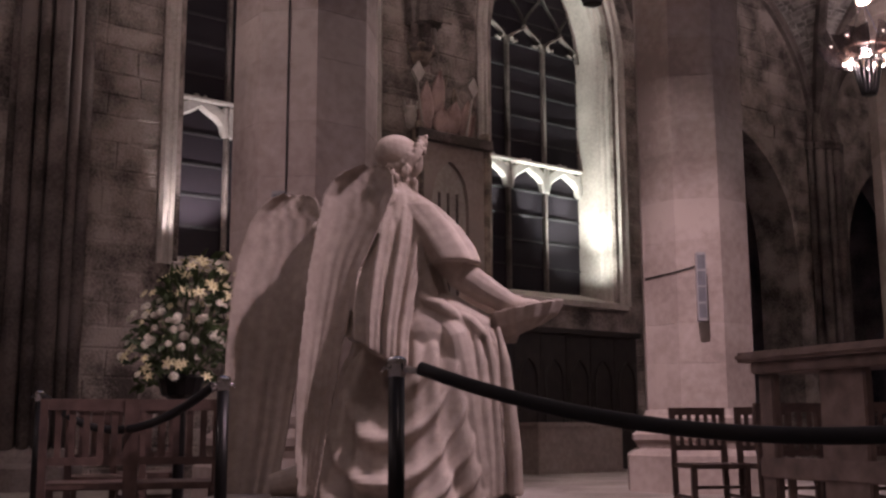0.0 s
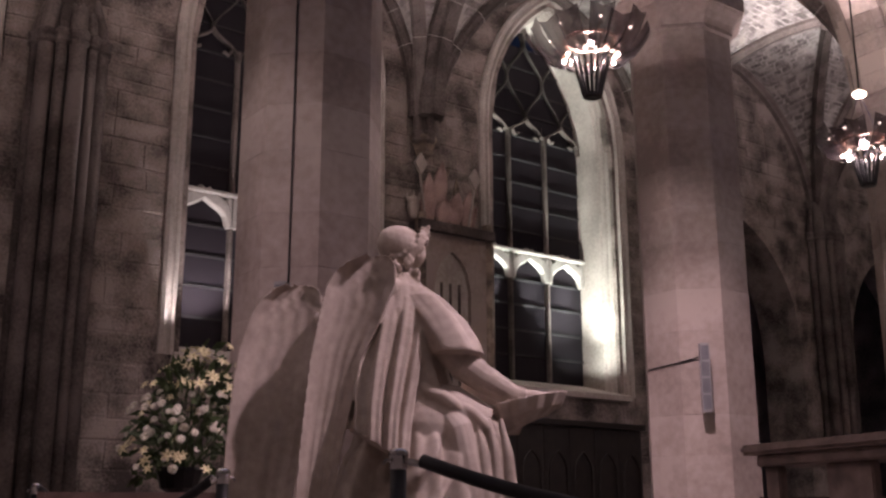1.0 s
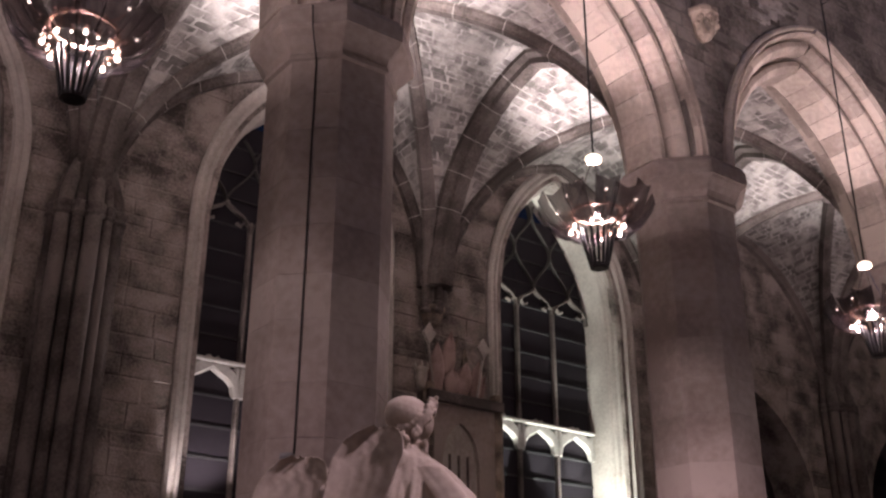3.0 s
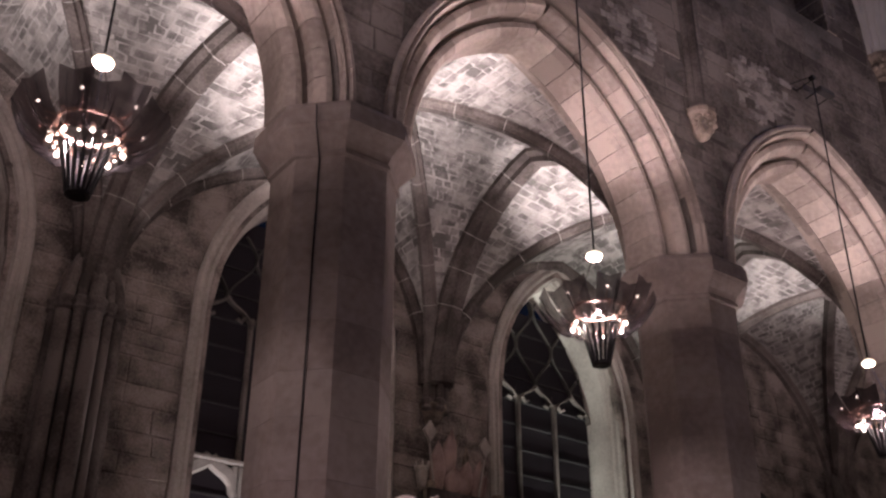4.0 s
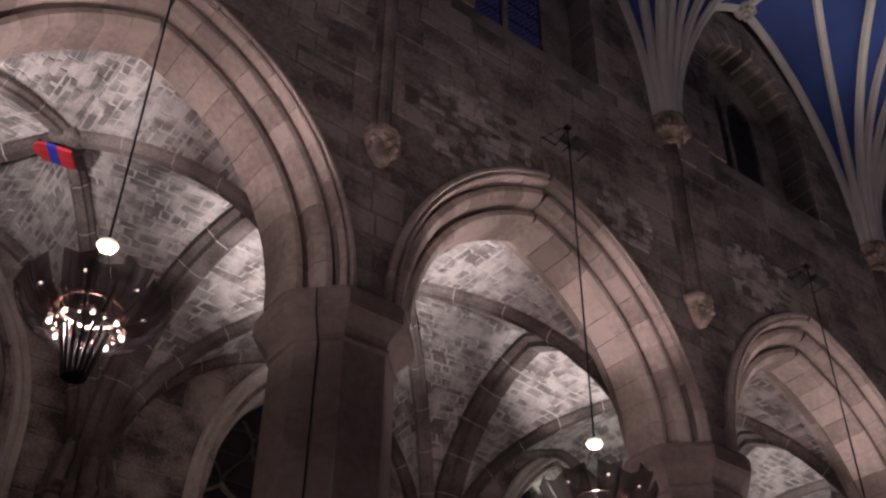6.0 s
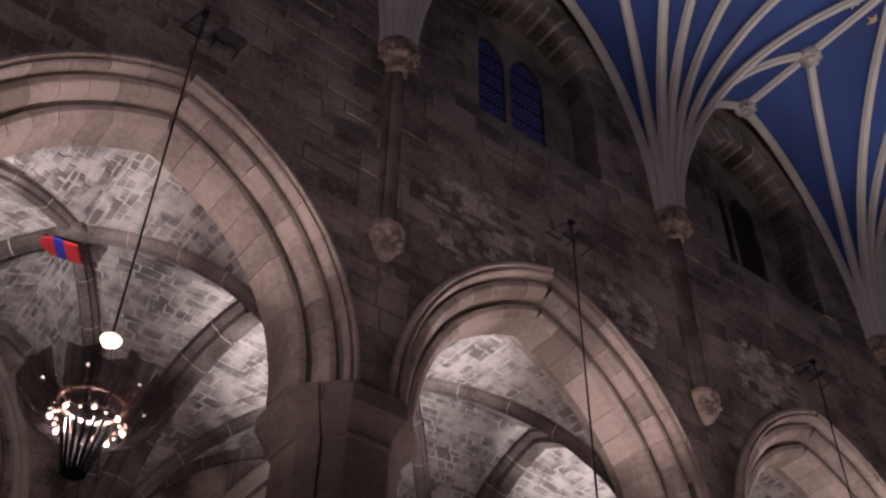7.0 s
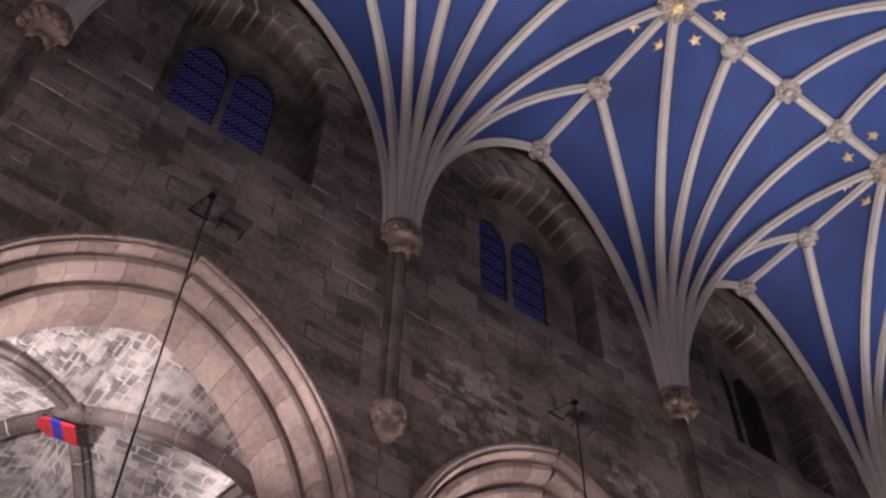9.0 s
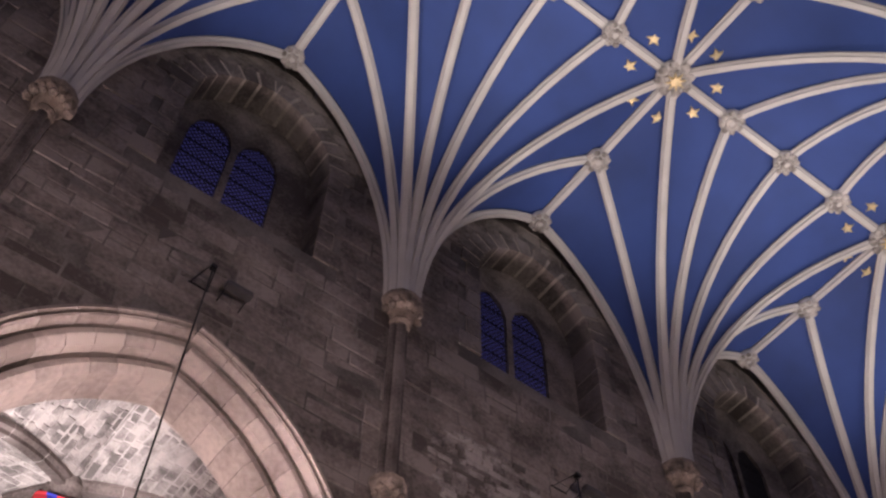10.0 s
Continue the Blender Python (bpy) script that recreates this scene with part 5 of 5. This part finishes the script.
# heraldic shield under the aisle vault's boss
root = new("heraldic_shield")
along_shield = Vector((0.90, -0.38, -0.20)).normalized()
face = along_shield.cross(Vector((0.50, 0.80, 0.22))).normalized()
across = face.cross(along_shield)
root.matrix_world = Matrix(((along_shield.x, across.x, face.x, SHIELD[0]), (along_shield.y, across.y, face.y, SHIELD[1]), (along_shield.z, across.z, face.z, SHIELD[2]), (0, 0, 0, 1)))
RED, DEEP = plain("red_paint", (0.5, 0.03, 0.04), 0.5), plain("blue_paint", (0.03, 0.04, 0.36), 0.5)
for k, (a, b, m) in enumerate(((-0.28, -0.07, RED), (-0.07, 0.07, DEEP), (0.07, 0.26, RED))):
    bm = bmesh.new()
    wide = lambda q: 0.25 if q > -0.05 else 0.25 * math.sqrt(max(0.01, 1 - ((-0.05 - q) / 0.235) ** 2))
    qs = [a + (b - a) * i / 5 for i in range(6)]
    loft(bm, [[(q, -wide(q), -0.02), (q, wide(q), -0.02), (q, wide(q), 0.02), (q, -wide(q), 0.02)] for q in qs])
    part("painted_band", bm, m, root, "blue band" if k == 1 else "red band")
bm = bmesh.new()
tube(bm, [(-0.24, 0.02, 0.0), (-0.27, 0.05, 0.10), (-0.22, 0.06, 0.36)], 0.035, 8)
part("hook", bm, BLACK, root, "dark iron hook")
tagged(root, "red and blue painted shield hung below the vault boss", "shield")


# carved monument on the aisle wall
def monument(x):
    root = new("wall_monument")
    root.location = (x, AISLE, 0)
    def add(name, *b6, m=RIBSTONE, bev=0.015):
        bm = bmesh.new()
        box(bm, *b6)
        bmesh.ops.bevel(bm, geom=bm.edges[:], offset=bev, segments=1, affect="EDGES")
        return part(name, bm, m, root)
    top, h = arch_height(0.0, 0.37, 0.62, 4.4)
    bm = bmesh.new()
    pierced_wall(bm, -0.62, 0.62, 0.0, 5.35, -0.30, -0.04, [(-0.08 - h, -0.08 + h, 1.6, lambda q: top(q + 0.08))], 0.06)
    part("body", bm, ASHLAR, root)
    add("back_panel", -0.5, 0.4, -0.225, -0.05, 1.5, 5.2, m=JAMB)
    for s in (-0.26, -0.08, 0.10):
        bm = bmesh.new()
        tube(bm, [(s, -0.235, 1.6), (s, -0.235, 4.5)], 0.025, 6, Vector((0, 1, 0)))
        part("panel_rib", bm, RIBSTONE, root)
    for s in (-1, 1):
        bm = bmesh.new()
        tube(bm, [(s * 0.70, -0.25, 0), (s * 0.70, -0.25, 5.6)], 0.10, 8, Vector((0, 1, 0)))
        part("buttress_shaft", bm, CARVED, root)
    add("cornice", -0.78, 0.78, -0.38, -0.02, 5.3, 5.48)
    # crest of carved leaves, a tall bud in the middle
    for k, (x0, zb, ln, wide, lean, y0) in enumerate(((-0.57, 5.44, 0.84, 0.165, -0.02, -0.26), (-0.29, 5.80, 0.74, 0.15, 0.02, -0.20), (-0.30, 5.46, 0.42, 0.17, 0.02, -0.30), (-0.05, 5.46, 0.58, 0.18, 0.06, -0.26),
                                                      (0.24, 5.46, 0.66, 0.15, 0.06, -0.22), (0.10, 5.62, 0.70, 0.09, -0.05, -0.16), (-0.44, 5.52, 0.80, 0.075, 0.06, -0.14), (-0.17, 5.9, 0.62, 0.06, 0.10, -0.13), (0.36, 5.46, 0.44, 0.10, 0.10, -0.18))):
        n, rings = 10, []
        for i in range(n + 1):
            f = i / n
            w = wide * max(0.04, math.sin(math.pi * min(1, f * 0.86 + 0.14)) ** 0.9)
            p = Vector((x0 + lean * f * f, y0 - 0.07 * f * f, zb + ln * f))
            rings.append([p + Vector((w * math.cos(t), (0.42 * w + 0.02 * math.cos(2 * t)) * math.sin(t) - 0.02 * abs(math.cos(t)), 0)) for t in [2 * math.pi * q / 12 for q in range(12)]])
        bm = bmesh.new()
        loft(bm, rings)
        part("crest_leaf", bm, CARVED if k in (5, 6, 7) else PINKISH, root, "carved flame-shaped leaf", True)
    for s, z in ((-0.80, 6.36), (0.32, 6.30)):
        bm = bmesh.new()
        rings = [[(s, y, z + 0.20), (s + 0.12, y, z + 0.02), (s, y, z - 0.17), (s - 0.12, y, z + 0.02)] for y in (-0.42, -0.36)]
        loft(bm, rings)
        tube(bm, [(s, -0.38, z - 0.17), (s * 0.8, -0.3, 5.5)], 0.02, 6)
        part("diamond_shield", bm, JAMB, root, "pale diamond-shaped shield")
    bm = bmesh.new()
    turned(bm, [(0.07, 5.46), (0.08, 5.54), (0.10, 5.66), (0.09, 5.71), (0.13, 5.78)], 10, (-0.91, -0.34, 0))
    part("pinnacle", bm, JAMB, root, "small crown-topped pinnacle", True)
    for k in range(6):
        a = k * math.pi / 3
        bm = bmesh.new()
        turned(bm, [(0.02, 5.78), (0.022, 5.82), (0.004, 5.88)], 6, (-0.91 + 0.115 * math.cos(a), -0.34 + 0.115 * math.sin(a), 0))
        part("crown_point", bm, JAMB, root)
    return tagged(root, "carved stone wall monument with flame-shaped leaf crest", "monument")


PINKISH = stone("pink_sandstone", (0.20, 0.13, 0.12), (0.46, 0.33, 0.30), 3, 0, 0.3)
monument(10.48)


# dark panelling and a stone chest below the window
def panelling():
    root = new("wall_panelling")
    root.location = (0, AISLE - 0.03, 0)
    for i in range(6):
        x = 11.3 + 0.6 * i
        bm = bmesh.new()
        box(bm, x, x + 0.59, -0.06, -0.01, 0.0, 2.35)
        part("board", bm, DARKOAK, root)
        bm = bmesh.new()
        pts = arch_points(x + 0.3, 0.21, 0.36, 1.55, -0.075, 6)
        tube(bm, [(x + 0.09, -0.075, 0.4)] + pts + [(x + 0.51, -0.075, 0.4)], 0.02, 5, Vector((0, 1, 0)))
        part("arched_moulding", bm, DARKOAK, root)
    bm = bmesh.new()
    box(bm, 11.25, 14.95, -0.12, -0.01, 2.352, 2.45)
    part("cornice", bm, DARKOAK, root)
    return tagged(root, "dark oak wall panelling with arched mouldings", "panelling")


DARKOAK = plain("dark_oak", (0.016, 0.011, 0.009), 0.5, 0, 0.4, 6)
panelling()
root = new("stone_chest")
root.location = (12.55, 13.1, 0)
for name, b6 in (("body", (-0.95, 0.95, -0.30, 0.30, 0.06, 0.74)), ("lid", (-1.0, 1.0, -0.34, 0.34, 0.742, 0.82)), ("foot", (-0.98, 0.98, -0.33, 0.33, 0.0, 0.058))):
    bm = bmesh.new()
    box(bm, *b6)
    bmesh.ops.bevel(bm, geom=bm.edges[:], offset=0.012, segments=2, affect="EDGES")
    part(name, bm, ASHLAR, root)
tagged(root, "plain pale stone chest standing by the wall panelling", "chest")


# small uplights that wash the aisle vault
def uplight(x, y, z, turn):
    root = new("uplight_fixture")
    root.matrix_world = pose(x, y, z, 0, 0, turn)
    bm = bmesh.new()
    box(bm, -0.09, 0.09, -0.05, 0.05, -0.06, 0.04)
    bmesh.ops.bevel(bm, geom=bm.edges[:], offset=0.01, segments=2, affect="EDGES")
    part("housing", bm, BLACK, root)
    bm = bmesh.new()
    tube(bm, [(0, 0, -0.05), (0.1, -0.15, -0.35), (0.22, -0.40, -0.56)], 0.015, 6)
    part("stem", bm, BLACK, root)
    bm = bmesh.new()
    box(bm, -0.075, 0.075, -0.035, 0.035, 0.042, 0.046)
    part("lens", bm, SHADE, root)
    return tagged(root, "small black uplight fixture behind the capital", "uplight", "vault uplights")


for c in COLS[1:-1]:
    uplight(c + 0.55, CY + 0.95, 7.86, 20)

# floor slabs near the statue
rng = random.Random(2)
vs, fs = [], []
y = -1.5
while y < 13.2:
    d = rng.uniform(0.5, 0.7)
    x = -2.0
    while x < 15:
        w = rng.uniform(0.6, 1.0)
        n = len(vs)
        h = 0.006 + rng.uniform(0, 0.002)
        a0, a1, b0, b1 = x + 0.004, x + w - 0.004, y + 0.004, y + d - 0.004
        e = 0.004
        vs += [(a0, b0, 0), (a1, b0, 0), (a1, b1, 0), (a0, b1, 0), (a0 + e, b0 + e, h), (a1 - e, b0 + e, h), (a1 - e, b1 - e, h), (a0 + e, b1 - e, h)]
        fs += [(n + 4, n + 5, n + 6, n + 7)] + [(n + i, n + (i + 1) % 4, n + 4 + (i + 1) % 4, n + 4 + i) for i in range(4)]
        x += w
    y += d
data_object("flagstones", vs, fs, FLOOR, bpy.data.objects["floor"], "stuff")
